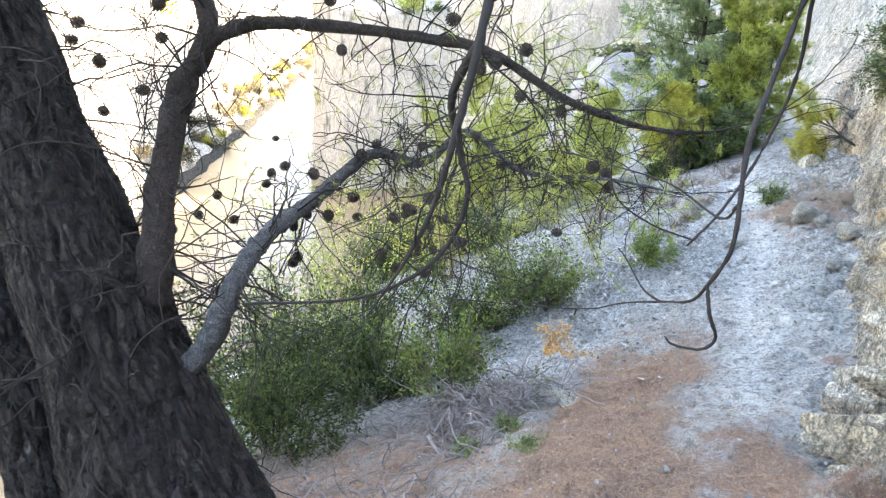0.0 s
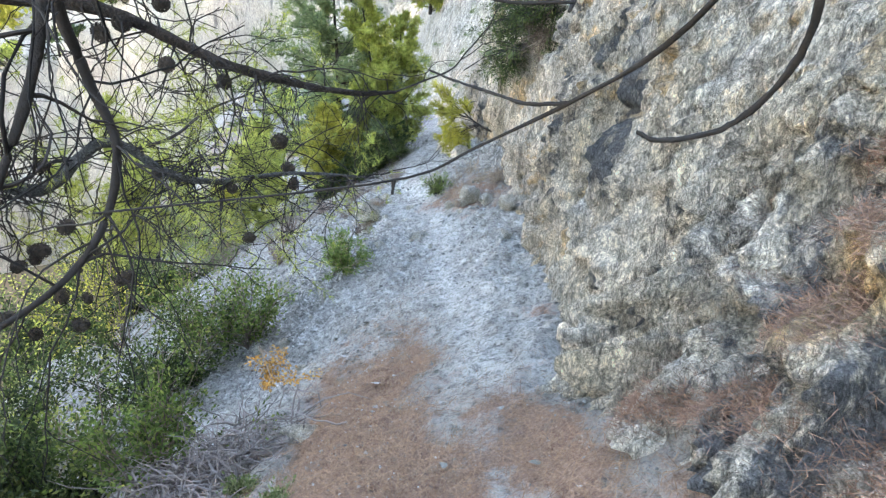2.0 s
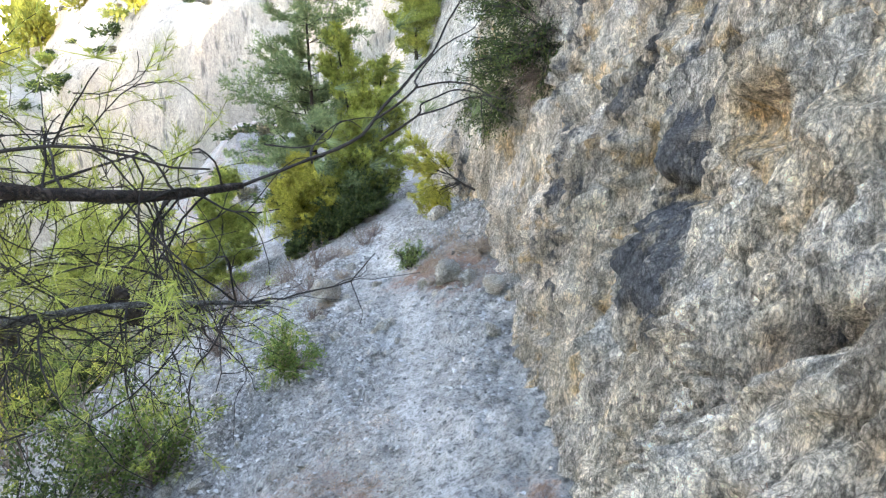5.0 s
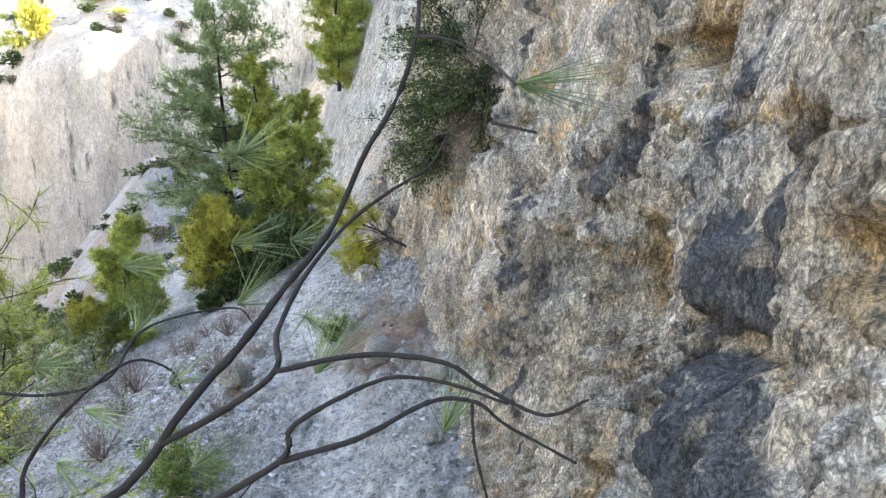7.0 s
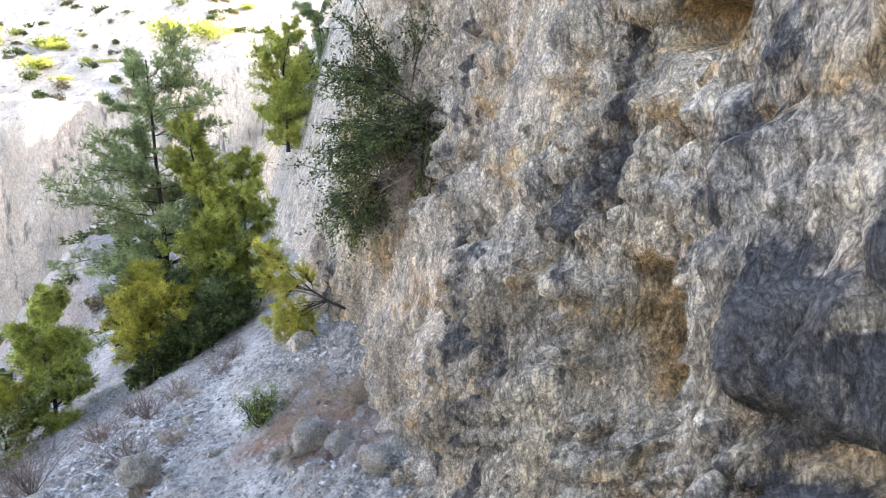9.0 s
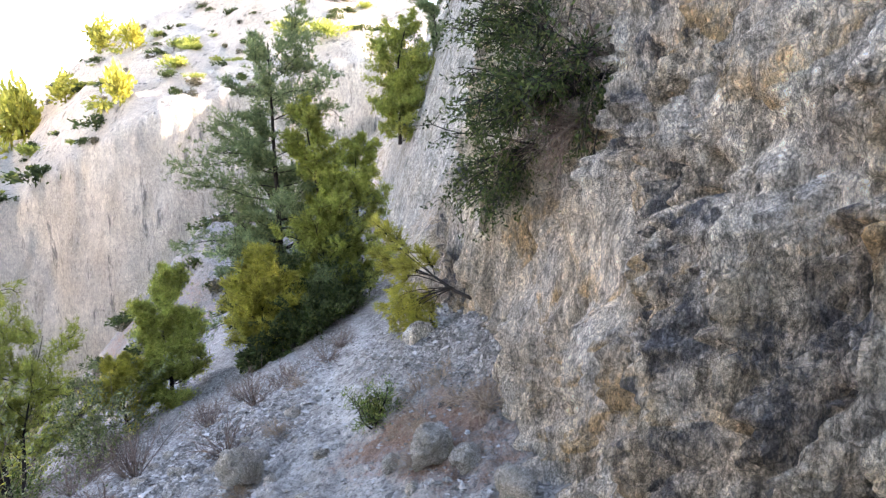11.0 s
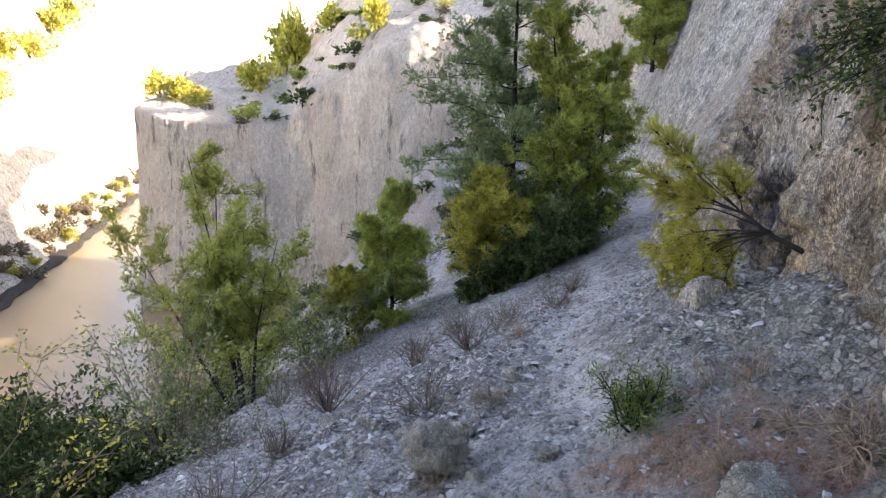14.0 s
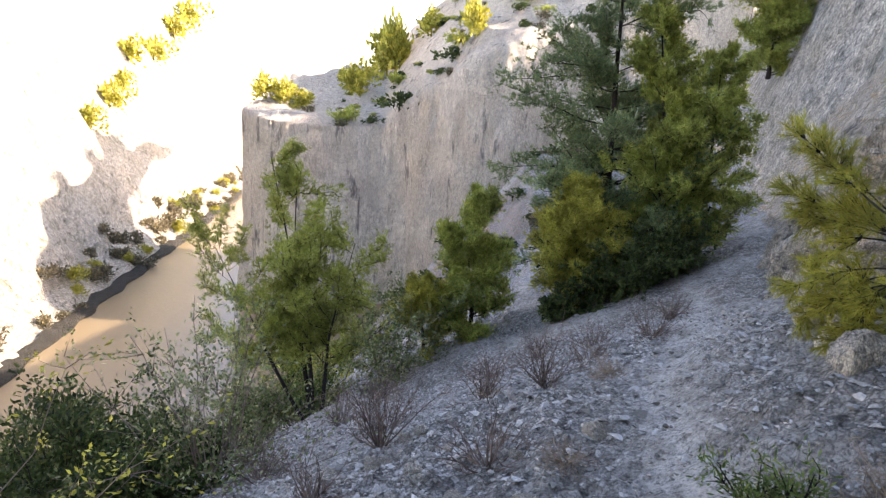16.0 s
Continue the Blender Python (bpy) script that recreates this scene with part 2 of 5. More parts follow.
def bark_material(name, dark, light, scale=1.0, deep=0.02, grain=(0, 0, 1)):
    m, nt, bsdf = material(name, 0.95)
    warp = nt.nodes.new("ShaderNodeTexNoise")
    warp.inputs["Scale"].default_value, warp.inputs["Detail"].default_value = 5 * scale, 5
    nt.links.new(coords(nt), warp.inputs["Vector"])
    vec = blend(nt, 0.14, coords(nt), warp.outputs["Color"], "ADD")
    turn_, mp = nt.nodes.new("ShaderNodeMapping"), nt.nodes.new("ShaderNodeMapping")
    turn_.inputs["Rotation"].default_value = Vector(grain).rotation_difference(Vector((0, 0, 1))).to_euler()
    mp.inputs["Scale"].default_value = (30 * scale, 30 * scale, 6 * scale)
    nt.links.new(vec, turn_.inputs["Vector"])
    nt.links.new(turn_.outputs[0], mp.inputs["Vector"])
    vor = nt.nodes.new("ShaderNodeTexVoronoi")
    vor.feature = "DISTANCE_TO_EDGE"
    vor.inputs["Scale"].default_value = 1.0
    nt.links.new(mp.outputs[0], vor.inputs["Vector"])
    crack = ramp(nt, vor.outputs["Distance"], (0.0, grey(0)), (0.22, grey(1)))
    fine = tex(nt, coords(nt), 70 * scale, 6, 0.7)
    mid = tex(nt, coords(nt), 9 * scale, 6, 0.65)
    col = blend(nt, ramp(nt, fine, (0.35, grey(0)), (0.7, grey(1))), dark, light)
    col = blend(nt, 1.0, col, ramp(nt, mid, (0.3, grey(0.55)), (0.7, grey(1.25))), "MULTIPLY")
    lich = ramp(nt, tex(nt, coords(nt), 17 * scale, 6, 0.7), (0.60, grey(0)), (0.70, grey(1)))
    col = blend(nt, math_node(nt, "MULTIPLY", lich, 0.35), col, (0.24, 0.23, 0.21))
    col = blend(nt, 1.0, col, ramp(nt, crack, (0, grey(0.4)), (1, grey(1))), "MULTIPLY")
    nt.links.new(col, bsdf.inputs["Base Color"])
    n1 = bump(nt, bsdf, crack, deep / scale, 1.0)
    n2 = bump(nt, bsdf, mid, deep * 1.2 / scale, 0.7, n1)
    bump(nt, bsdf, fine, deep * 0.4 / scale, 0.9, n2)
    return m


def twig_material(name, dark, light):
    m, nt, bsdf = material(name, 0.9)
    geo = nt.nodes.new("ShaderNodeNewGeometry")
    f = math_node(nt, "ADD", math_node(nt, "MULTIPLY", geo.outputs["Random Per Island"], 0.6), math_node(nt, "MULTIPLY", tex(nt, coords(nt), 30, 5), 0.5))
    nt.links.new(ramp(nt, f, (0.15, dark), (0.85, light)), bsdf.inputs["Base Color"])
    bump(nt, bsdf, tex(nt, coords(nt), 160, 3), 0.003)
    return m


def ground_material():
    m, nt, bsdf = material("marl_ground", 0.95)
    vec = coords(nt)
    big, mid = tex(nt, vec, 0.8, 5), tex(nt, vec, 5.0, 8, 0.7)
    clod, fine, grain = tex(nt, vec, 17, 7, 0.7), tex(nt, vec, 50, 6, 0.75), tex(nt, vec, 150, 4)
    col = blend(nt, ramp(nt, mid, (0.35, grey(0)), (0.65, grey(1))), (0.26, 0.24, 0.21), (0.48, 0.46, 0.43))
    at, tr = nt.nodes.new("ShaderNodeAttribute"), nt.nodes.new("ShaderNodeAttribute")
    at.attribute_name, tr.attribute_name = "litter", "trodden"
    pale = math_node(nt, "ADD", tr.outputs["Fac"], math_node(nt, "MULTIPLY", math_node(nt, "SUBTRACT", clod, 0.5), 1.0))
    col = blend(nt, ramp(nt, pale, (0.5, grey(0)), (1.0, grey(0.55))), col, (0.52, 0.505, 0.475))
    col = blend(nt, 1.0, col, ramp(nt, clod, (0.36, grey(0.42)), (0.48, grey(0.97)), (0.66, grey(1.15))), "MULTIPLY")
    col = blend(nt, 1.0, col, ramp(nt, fine, (0.38, grey(0.45)), (0.48, grey(0.98)), (0.64, grey(1.2))), "MULTIPLY")
    # chips of marl on the open slope
    sc = nt.nodes.new("ShaderNodeAttribute")
    sc.attribute_name = "chips"
    warp = blend(nt, 0.03, vec, tex(nt, vec, 9, 4), "ADD")
    cell, rim = nt.nodes.new("ShaderNodeTexVoronoi"), nt.nodes.new("ShaderNodeTexVoronoi")
    rim.feature = "DISTANCE_TO_EDGE"
    for v in (cell, rim):
        v.inputs["Scale"].default_value = 27.0
        nt.links.new(warp, v.inputs["Vector"])
    tone = ramp(nt, cell.outputs["Color"], (0.2, grey(0.38)), (0.5, grey(0.8)), (0.8, grey(1.2)))
    tone = blend(nt, 1.0, tone, ramp(nt, rim.outputs["Distance"], (0.0, grey(0.25)), (0.14, grey(1))), "MULTIPLY")
    col = blend(nt, math_node(nt, "MULTIPLY", sc.outputs["Fac"], 0.85), col, blend(nt, 1.0, col, tone, "MULTIPLY"))
    # fallen needles, laid on by a mask that the mesh carries
    lay = math_node(nt, "ADD", at.outputs["Fac"], math_node(nt, "MULTIPLY", math_node(nt, "SUBTRACT", mid, 0.5), 2.4))
    lay = math_node(nt, "ADD", lay, math_node(nt, "MULTIPLY", math_node(nt, "SUBTRACT", fine, 0.5), 1.4))
    lay = ramp(nt, lay, (0.35, grey(0)), (0.85, grey(1)))
    needle = ramp(nt, tex(nt, coords(nt, (70, 70, 70)), 1.0, 6, 0.85), (0.32, (0.06, 0.034, 0.025)), (0.5, (0.24, 0.135, 0.09)), (0.68, (0.44, 0.31, 0.22)))
    col = blend(nt, math_node(nt, "MULTIPLY", lay, 0.92), col, needle)
    col = blend(nt, 1.0, col, ramp(nt, big, (0.3, grey(0.85)), (0.7, grey(1.1))), "MULTIPLY")
    nt.links.new(col, bsdf.inputs["Base Color"])
    n0 = bump(nt, bsdf, clod, 0.06, 0.8)
    n0 = bump(nt, bsdf, ramp(nt, rim.outputs["Distance"], (0.0, grey(0)), (0.2, grey(1))), 0.02, 0.6, n0)
    n1 = bump(nt, bsdf, fine, 0.03, 0.9, n0)
    bump(nt, bsdf, grain, 0.010, 0.8, n1)
    return m


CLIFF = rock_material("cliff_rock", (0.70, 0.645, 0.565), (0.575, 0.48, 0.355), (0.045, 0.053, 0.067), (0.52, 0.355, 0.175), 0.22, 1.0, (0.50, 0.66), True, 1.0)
FAR_ROCK = rock_material("far_rock", (0.62, 0.575, 0.50), (0.57, 0.515, 0.43), (0.11, 0.11, 0.11), (0.50, 0.42, 0.31), 0.16, 0.16, (0.565, 0.625), False, 0.5)
STONE = rock_material("boulder_rock", (0.52, 0.49, 0.44), (0.42, 0.37, 0.29), (0.11, 0.11, 0.11), (0.36, 0.27, 0.16), 1.0, 3.0)
GROUND = ground_material()
HILL = rock_material("hill_rock", (0.62, 0.59, 0.53), (0.52, 0.47, 0.38), (0.12, 0.125, 0.09), (0.40, 0.34, 0.24), 1.0, 0.15, (0.52, 0.64))
BARK = bark_material("pine_bark", (0.009, 0.007, 0.006), (0.045, 0.033, 0.027), 0.7, 0.04, (-0.62, 0.38, 0.69))
BARK_RED = bark_material("young_bark", (0.020, 0.014, 0.012), (0.068, 0.048, 0.037), 2.5)
BARK_GREY = bark_material("lichened_bark", (0.035, 0.033, 0.031), (0.19, 0.185, 0.18), 3.0)
TWIG_DARK = twig_material("dark_twig", (0.006, 0.005, 0.0045), (0.028, 0.022, 0.019))
TWIG_GREY = twig_material("grey_twig", (0.09, 0.075, 0.07), (0.27, 0.23, 0.21))
TWIG_BROWN = twig_material("brown_twig", (0.075, 0.055, 0.048), (0.22, 0.165, 0.135))
TWIG_DRY = twig_material("dry_twig", (0.15, 0.11, 0.085), (0.36, 0.28, 0.20))
LITTER = twig_material("fallen_needles", (0.10, 0.05, 0.03), (0.36, 0.22, 0.13))
LEDGE_LITTER = twig_material("lodged_needles", (0.07, 0.04, 0.028), (0.30, 0.19, 0.135))
CONE = twig_material("pine_cone", (0.018, 0.014, 0.012), (0.06, 0.045, 0.035))
PINE = leaf_material("pine_needles", (0.162, 0.200, 0.043), (0.323, 0.357, 0.076), (0.442, 0.425, 0.111))
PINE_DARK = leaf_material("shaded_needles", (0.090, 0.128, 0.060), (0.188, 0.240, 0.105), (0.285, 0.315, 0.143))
PINE_YELLOW = leaf_material("yellow_needles", (0.224, 0.220, 0.036), (0.384, 0.360, 0.060), (0.480, 0.424, 0.096))
OLIVE = leaf_material("grey_leaves", (0.085, 0.115, 0.043), (0.196, 0.230, 0.093), (0.306, 0.315, 0.170))
LENTISK = leaf_material("dark_leaves", (0.018, 0.029, 0.010), (0.060, 0.088, 0.024), (0.120, 0.136, 0.044))
SHRUB = leaf_material("shrub_leaves", (0.056, 0.096, 0.020), (0.136, 0.192, 0.048), (0.224, 0.240, 0.072))
BUSH = leaf_material("bush_leaves", (0.040, 0.064, 0.014), (0.112, 0.160, 0.036), (0.224, 0.240, 0.068))
ORANGE = leaf_material("dead_orange_leaves", (0.28, 0.13, 0.03), (0.50, 0.27, 0.07), (0.55, 0.36, 0.12))
REED = leaf_material("bank_growth", (0.06, 0.055, 0.04), (0.15, 0.13, 0.08), (0.22, 0.18, 0.10))


def water_material():
    m, nt, bsdf = material("canal_water", 0.25)
    bsdf.inputs["Base Color"].default_value = (0.15, 0.115, 0.07, 1)
    bsdf.inputs["IOR"].default_value = 1.33
    bsdf.inputs["Specular IOR Level"].default_value = 0.35
    bump(nt, bsdf, tex(nt, coords(nt, (0.5, 0.5, 1)), 1.0, 4), 0.15, 0.25)
    return m


WATER = water_material()

# ---- the lie of the land ----
def knots(y, ys, vs, soft=0.5):
    """Values between knots, rounded off over a stretch of soft metres."""
    y = np.asarray(y, float)
    return sum(np.interp(y + o * soft, ys, vs) for o in (-1, -0.5, 0, 0.5, 1)) / 5


TRAIL_Y = (-6, 0, 2, 4, 6, 8, 10, 12, 15, 20, 40, 70)
TRAIL_X = (0.0, 0.30, 0.75, 1.20, 1.80, 2.20, 2.25, 2.8, 3.6, 4.2, 6.0, 8.0)
TRAIL_Z = (0.25, -0.30, -0.62, -1.17, -1.44, -1.22, -1.46, -1.85, -2.45, -2.9, -4.5, -6.0)
FOOT_Y = (-6, 0, 1.2, 1.9, 2.4, 3.3, 4.0, 4.9, 5.7, 6.8, 7.5, 8.2, 9.2, 11, 13.7, 16, 20, 30, 60)
FOOT_X = (1.10, 1.10, 1.10, 1.14, 1.30, 1.74, 2.03, 2.24, 2.54, 2.90, 3.12, 3.28, 3.42, 3.6, 4.1, 4.75, 5.8, 8.5, 14)


def land(x, y):
    """Height of the ground."""
    x, y = np.asarray(x, float), np.asarray(y, float)
    xs, zs = knots(y, TRAIL_Y, TRAIL_X), knots(y, TRAIL_Y, TRAIL_Z)
    off = x - xs
    left = np.clip(-off, 0, None)
    right = np.clip(off, 0, 3)
    steep = np.interp(y, (0, 1.4, 1.8, 2.2, 3, 7.3, 8.5, 12, 14), (0.75, 0.65, 0.3, 0.12, 0.22, 0.33, 0.6, 0.55, 0.35))
    fall = 0.44 * left + 0.25 * np.clip(left - 5.5, 0, None) + 0.3 * np.clip(left - 9, 0, None)
    path = 0.06 * np.exp(-(off / 0.3) ** 2)
    z = zs - fall + steep * right - path
    spur = np.minimum(-4.4 + 1.2 * (x + 0.8), -3.0) - 0.5 * np.clip(46 - y, 0, None) - 0.2 * np.clip(y - 60, 0, None)
    z = np.maximum(z, spur)
    return np.maximum(z, -32)


def rough_land(x, y):
    p = np.stack([x, y, np.zeros_like(x)], 1)
    near = np.exp(-((x - 1) / 9) ** 2 - ((y - 6) / 14) ** 2)
    track = np.exp(-((x - knots(y, TRAIL_Y, TRAIL_X)) / 0.35) ** 2)
    return land(x, y) + 0.07 * fbm(p * 1.1, 3, 3) + (0.042 - 0.02 * track) * fbm(p * 5, 4, 9) + near * ((0.022 - 0.012 * track) * fbm(p * 15, 3, 21) + 0.010 * (1 - 2 * np.abs(vnoise(p * 24, 25))) + 0.006 * vnoise(p * 46, 26)) + (1 - near) * 0.25 * fbm(p * 0.4, 3, 5)


def needle_cover(x, y):
    """Where pine needles lie thick: 0 to 1."""
    g = lambda cx, cy, rx, ry, a=0.0: np.exp(-(((x - cx) * math.cos(a) + (y - cy) * math.sin(a)) / rx) ** 2 - ((-(x - cx) * math.sin(a) + (y - cy) * math.cos(a)) / ry) ** 2)
    xs = knots(y, TRAIL_Y, TRAIL_X) + 0.14 * fbm(np.stack([x * 1.5, y * 1.6, 0 * x], 1), 3, 16)
    patch = np.clip(0.92 + 1.5 * fbm(np.stack([x, y * 0.7, 0 * x], 1) * 2.3, 3, 15), 0.05, 1)
    strip = np.exp(-(np.clip(np.abs(x - xs + 0.62) - 0.26, 0, None) / 0.28) ** 2) * np.clip((5.8 - y) / 2.0, 0, 1) * patch
    strip2 = np.exp(-((x - xs - 0.16) / 0.26) ** 2) * np.clip((3.0 - y) / 0.9, 0, 1) * patch
    under = np.exp(-((x + 1.2) / 1.3) ** 2) * np.clip((4.2 - y) / 1.5, 0, 1) * 0.75
    ledge = g(0.78, 1.75, 0.16, 0.5) + 0.9 * g(1.0, 1.05, 0.12, 0.35) + 0.9 * g(0.75, 0.7, 0.12, 0.3) + 0.5 * g(1.75, 3.7, 0.15, 0.5)
    spur = 0.55 * np.clip((y - 27) / 5, 0, 1) * np.clip(0.7 + fbm(np.stack([x, y, 0 * x], 1) * 0.5, 3, 19), 0, 1)
    mat = 0.8 * g(2.65, 7.6, 0.45, 0.7) + 0.6 * g(2.25, 8.1, 0.35, 0.3)
    return np.clip(np.maximum.reduce([strip, strip2, under, ledge, spur, mat]), 0, 1)


def axis(*spans):
    return np.unique(np.concatenate([np.arange(a, b, s) for a, b, s in spans]))


gx = axis((-150, -20, 10), (-20, -8, 1.0), (-8, -3, 0.2), (-3, -0.6, 0.05), (-0.6, 3.5, 0.026), (3.5, 6, 0.1), (6, 20, 1), (20, 151, 10))
gy = axis((-60, -6, 4), (-6, 0, 0.2), (0, 1.2, 0.05), (1.2, 9.0, 0.027), (9.0, 13, 0.05), (13, 22, 0.2), (22, 70, 1.0), (70, 420, 20))
X, Y = (a.ravel() for a in np.meshgrid(gx, gy, indexing="ij"))
me = mesh_of("ground", np.stack([X, Y, rough_land(X, Y)], 1), grid_faces(len(gx), len(gy)), GROUND)
off_trail = 1 - np.exp(-((X - knots(Y, TRAIL_Y, TRAIL_X)) / 0.25) ** 2)
chips = np.clip((Y - 4.5) / 2.5, 0.1, 1) * (0.2 + 0.8 * off_trail) * np.clip(0.75 + 0.8 * fbm(np.stack([X, Y, 0 * X], 1) * 0.9, 3, 28), 0.25, 1)
for layer, value in (("chips", chips), ("litter", needle_cover(X, Y)), ("trodden", np.exp(-((X - knots(Y, TRAIL_Y, TRAIL_X) - 0.02 - 0.07 * np.sin(Y * 1.7) - 0.16 * fbm(np.stack([X, Y * 1.6, 0 * X], 1), 3, 17)) / 0.17) ** 2))):
    lit = me.attributes.new(layer, "FLOAT", "POINT")
    lit.data.foreach_set("value", value.astype(np.float32))
tagged(new("ground", me), "pale grey marl slope with a trodden path and fallen pine needles", "ground", kind="structure")

# ---- the near cliff ----
# hollows and bosses of the face: along y, height z, half widths, depth (out of the face is positive)
LUMPS = (
    (3.66, 0.53, 0.10, 0.12, 0.11), (3.54, 0.22, 0.13, 0.12, 0.17), (3.55, 0.39, 0.22, 0.03, -0.05), (3.36, 0.12, 0.17, 0.13, 0.14), (3.44, -0.10, 0.15, 0.11, 0.08),
    (4.26, 0.60, 0.5, 0.75, -0.05), (5.2, 0.0, 0.60, 0.6, -0.05), (1.36, 0.11, 0.15, 0.07, -0.13), (1.36, 0.22, 0.17, 0.08, 0.05), (1.06, 0.33, 0.10, 0.10, -0.08),
    (1.18, -0.10, 0.20, 0.08, 0.09), (1.52, -0.30, 0.16, 0.08, 0.08), (1.07, 0.18, 0.16, 0.08, 0.08), (0.77, -0.04, 0.20, 0.10, 0.12), (1.02, 0.44, 0.16, 0.08, 0.07), (0.85, -0.30, 0.25, 0.10, 0.10),
    (2.45, -0.45, 0.10, 0.22, 0.08), (2.15, -0.35, 0.14, 0.16, 0.06), (1.70, 0.30, 0.30, 0.40, 0.09), (3.36, -0.10, 0.05, 0.10, -0.12), (3.95, -0.42, 0.20, 0.25, 0.08), (4.55, -0.50, 0.12, 0.4, 0.07),
    (4.62, 0.48, 0.5, 0.05, 0.05), (4.55, 0.70, 0.30, 0.16, 0.05), (5.56, 0.41, 0.5, 0.05, 0.05), (5.45, -0.10, 0.2, 0.5, 0.06), (5.60, -0.21, 0.09, 0.08, -0.05), (5.90, 0.13, 0.08, 0.10, -0.05), (5.88, 0.10, 0.22, 0.28, 0.15), (6.12, -0.43, 0.22, 0.10, -0.12),
    (6.45, 0.20, 0.40, 0.45, -0.15), (6.9, 0.48, 0.16, 0.30, 0.10), (7.75, 0.60, 0.40, 0.65, -0.30), (8.28, 0.25, 0.20, 0.42, 0.17), (7.95, 0.30, 0.10, 0.30, 0.10), (7.62, 0.25, 0.10, 0.25, 0.10), (8.48, 0.02, 0.09, 0.14, -0.14), (8.05, -0.05, 0.08, 0.20, -0.10), (7.3, 0.95, 0.2, 0.25, -0.22),
    (8.35, -0.38, 0.16, 0.10, 0.08), (8.0, -0.15, 0.14, 0.08, 0.06), (6.4, -0.75, 0.14, 0.10, 0.06), (9.1, -0.3, 0.3, 0.25, 0.08), (9.9, 0.2, 0.7, 0.6, 0.08), (2.9, 0.75, 0.45, 0.35, 0.05),
)


def face_offset(y, z):
    d = np.zeros_like(y)
    for cy, cz, ry, rz, a in LUMPS:
        d += a * np.exp(-(((y - cy) / ry) ** 2 + ((z - cz) / rz) ** 2) ** 1.5)
    box = lambda v, lo, hi, s: 1 / (1 + np.exp(-(v - lo) / s)) / (1 + np.exp((v - hi) / s))
    wob = 0.03 * np.sin(z * 17) + 0.015 * np.sin(z * 41)
    d -= 0.20 * box(y + wob * 0.5, 4.05, 4.29, 0.014) * box(z, 0.18, 0.57 - 0.2 * (y - 4.15), 0.012)     # alcove with a flat roof
    d -= 0.12 * box(y + wob, 4.02, 4.17, 0.02) * box(z, -0.7, 0.25, 0.04)                # worn gutter under it
    d -= 0.28 * box(y, 4.02, 4.31, 0.02) * box(z, 1.10 + 0.25 * np.abs(y - 4.14), 1.215 + 0.1 * (y - 4.15), 0.012)   # hole high up
    d -= 0.06 * box(y, 4.06, 4.28, 0.03) * box(z, 1.2, 1.34, 0.03)
    d -= 0.16 * box(y + 0.8 * (z - 0.9), 3.465, 3.505, 0.008) * box(z, 0.85, 0.955, 0.012)   # slit
    d -= 0.15 * box(y, 2.95, 3.37, 0.02) * box(z, 0.62, 0.715 - 0.3 * (y - 3.37), 0.012) * (0.6 + 0.4 * np.clip((z - 0.5) / 0.2, 0, 1))     # overhung recess
    d -= 0.07 * box(y, 2.95, 3.32, 0.04) * box(z, 0.45, 0.66, 0.05)
    return d


cy_ = axis((-6, 0.2, 0.12), (0.2, 0.55, 0.03), (0.55, 5.1, 0.0085), (5.1, 8.8, 0.0125), (8.8, 10.5, 0.016), (10.5, 18, 0.045), (18, 60, 0.6))
ch_ = axis((-0.3, 2.5, 0.0115), (2.4, 4.0, 0.045), (4.0, 14.1, 0.4))
CY, CH = (a.ravel() for a in np.meshgrid(cy_, ch_, indexing="ij"))
fx = knots(CY, FOOT_Y, FOOT_X, 0.35)
slope = np.gradient(knots(cy_, FOOT_Y, FOOT_X, 0.35), cy_).repeat(len(ch_))
out = unit(np.stack([-np.ones_like(CY), slope, np.zeros_like(CY)], 1))
base = land(fx, CY)
CZ = base + CH
lean = np.interp(CY, (0, 1.5, 3.3, 7, 9, 12, 15, 20), (0.50, 0.48, 0.25, 0.24, 0.11, 0.30, 0.5, 0.65))
back = lean * CH + np.clip(CH - 5, 0, None) * 0.5
AY = CY - out[:, 1] * back          # where the leaning face truly lies
q = np.stack([CY * 0.8 + fx * 0.5, CZ, fx * 0.6 + CY * 0.2], 1)
fl = q * [1, 0.24, 1]
warp = 0.35 * np.stack([fbm(q * 2.2, 2, 36), fbm(q * 2.2, 2, 37), fbm(q * 2.2, 2, 38)], 1)
puff = lambda p_, s_: 2 * np.abs(vnoise(p_, s_)) - 0.62          # rounded swells with sharp creases
rug = np.clip(0.95 + 0.7 * fbm(q * 1.6, 2, 57), 0.45, 1.5)
panel = np.clip(2.2 * fbm(q * [1.5, 0.8, 1.5] + 9, 2, 59) - 0.35, 0, 1)          # smooth washed panels
rug = rug * (1 - 0.75 * panel)
marl = np.clip((2.0 - CY) / 0.6, 0, 1)
calm = 1 - 0.6 * np.clip((AY - 2.8) / 0.3, 0, 1) * np.clip((4.75 - AY) / 0.4, 0, 1)
big_swell = 0.06 * fbm(q * [1.3, 0.8, 1.3], 2, 31)
disp = big_swell + calm * 0.065 * puff(fl * [1, 0.7, 1] * 2.6 + warp * 0.5, 41) + calm * (0.100 - 0.06 * panel) * puff((fl * [1, 1.1, 1] + warp * 0.3) * 5.6, 51)
disp += rug * (0.085 * (0.4 + 0.6 * calm) * puff((q * [1, 0.24, 1] + warp * 0.2) * 11.5, 52) + 0.056 * puff((q * [1, 0.40, 1] + warp * 0.16) * 23.0, 54) + 0.030 * puff((q * [1, 0.6, 1] + warp * 0.1) * 42.0, 55))
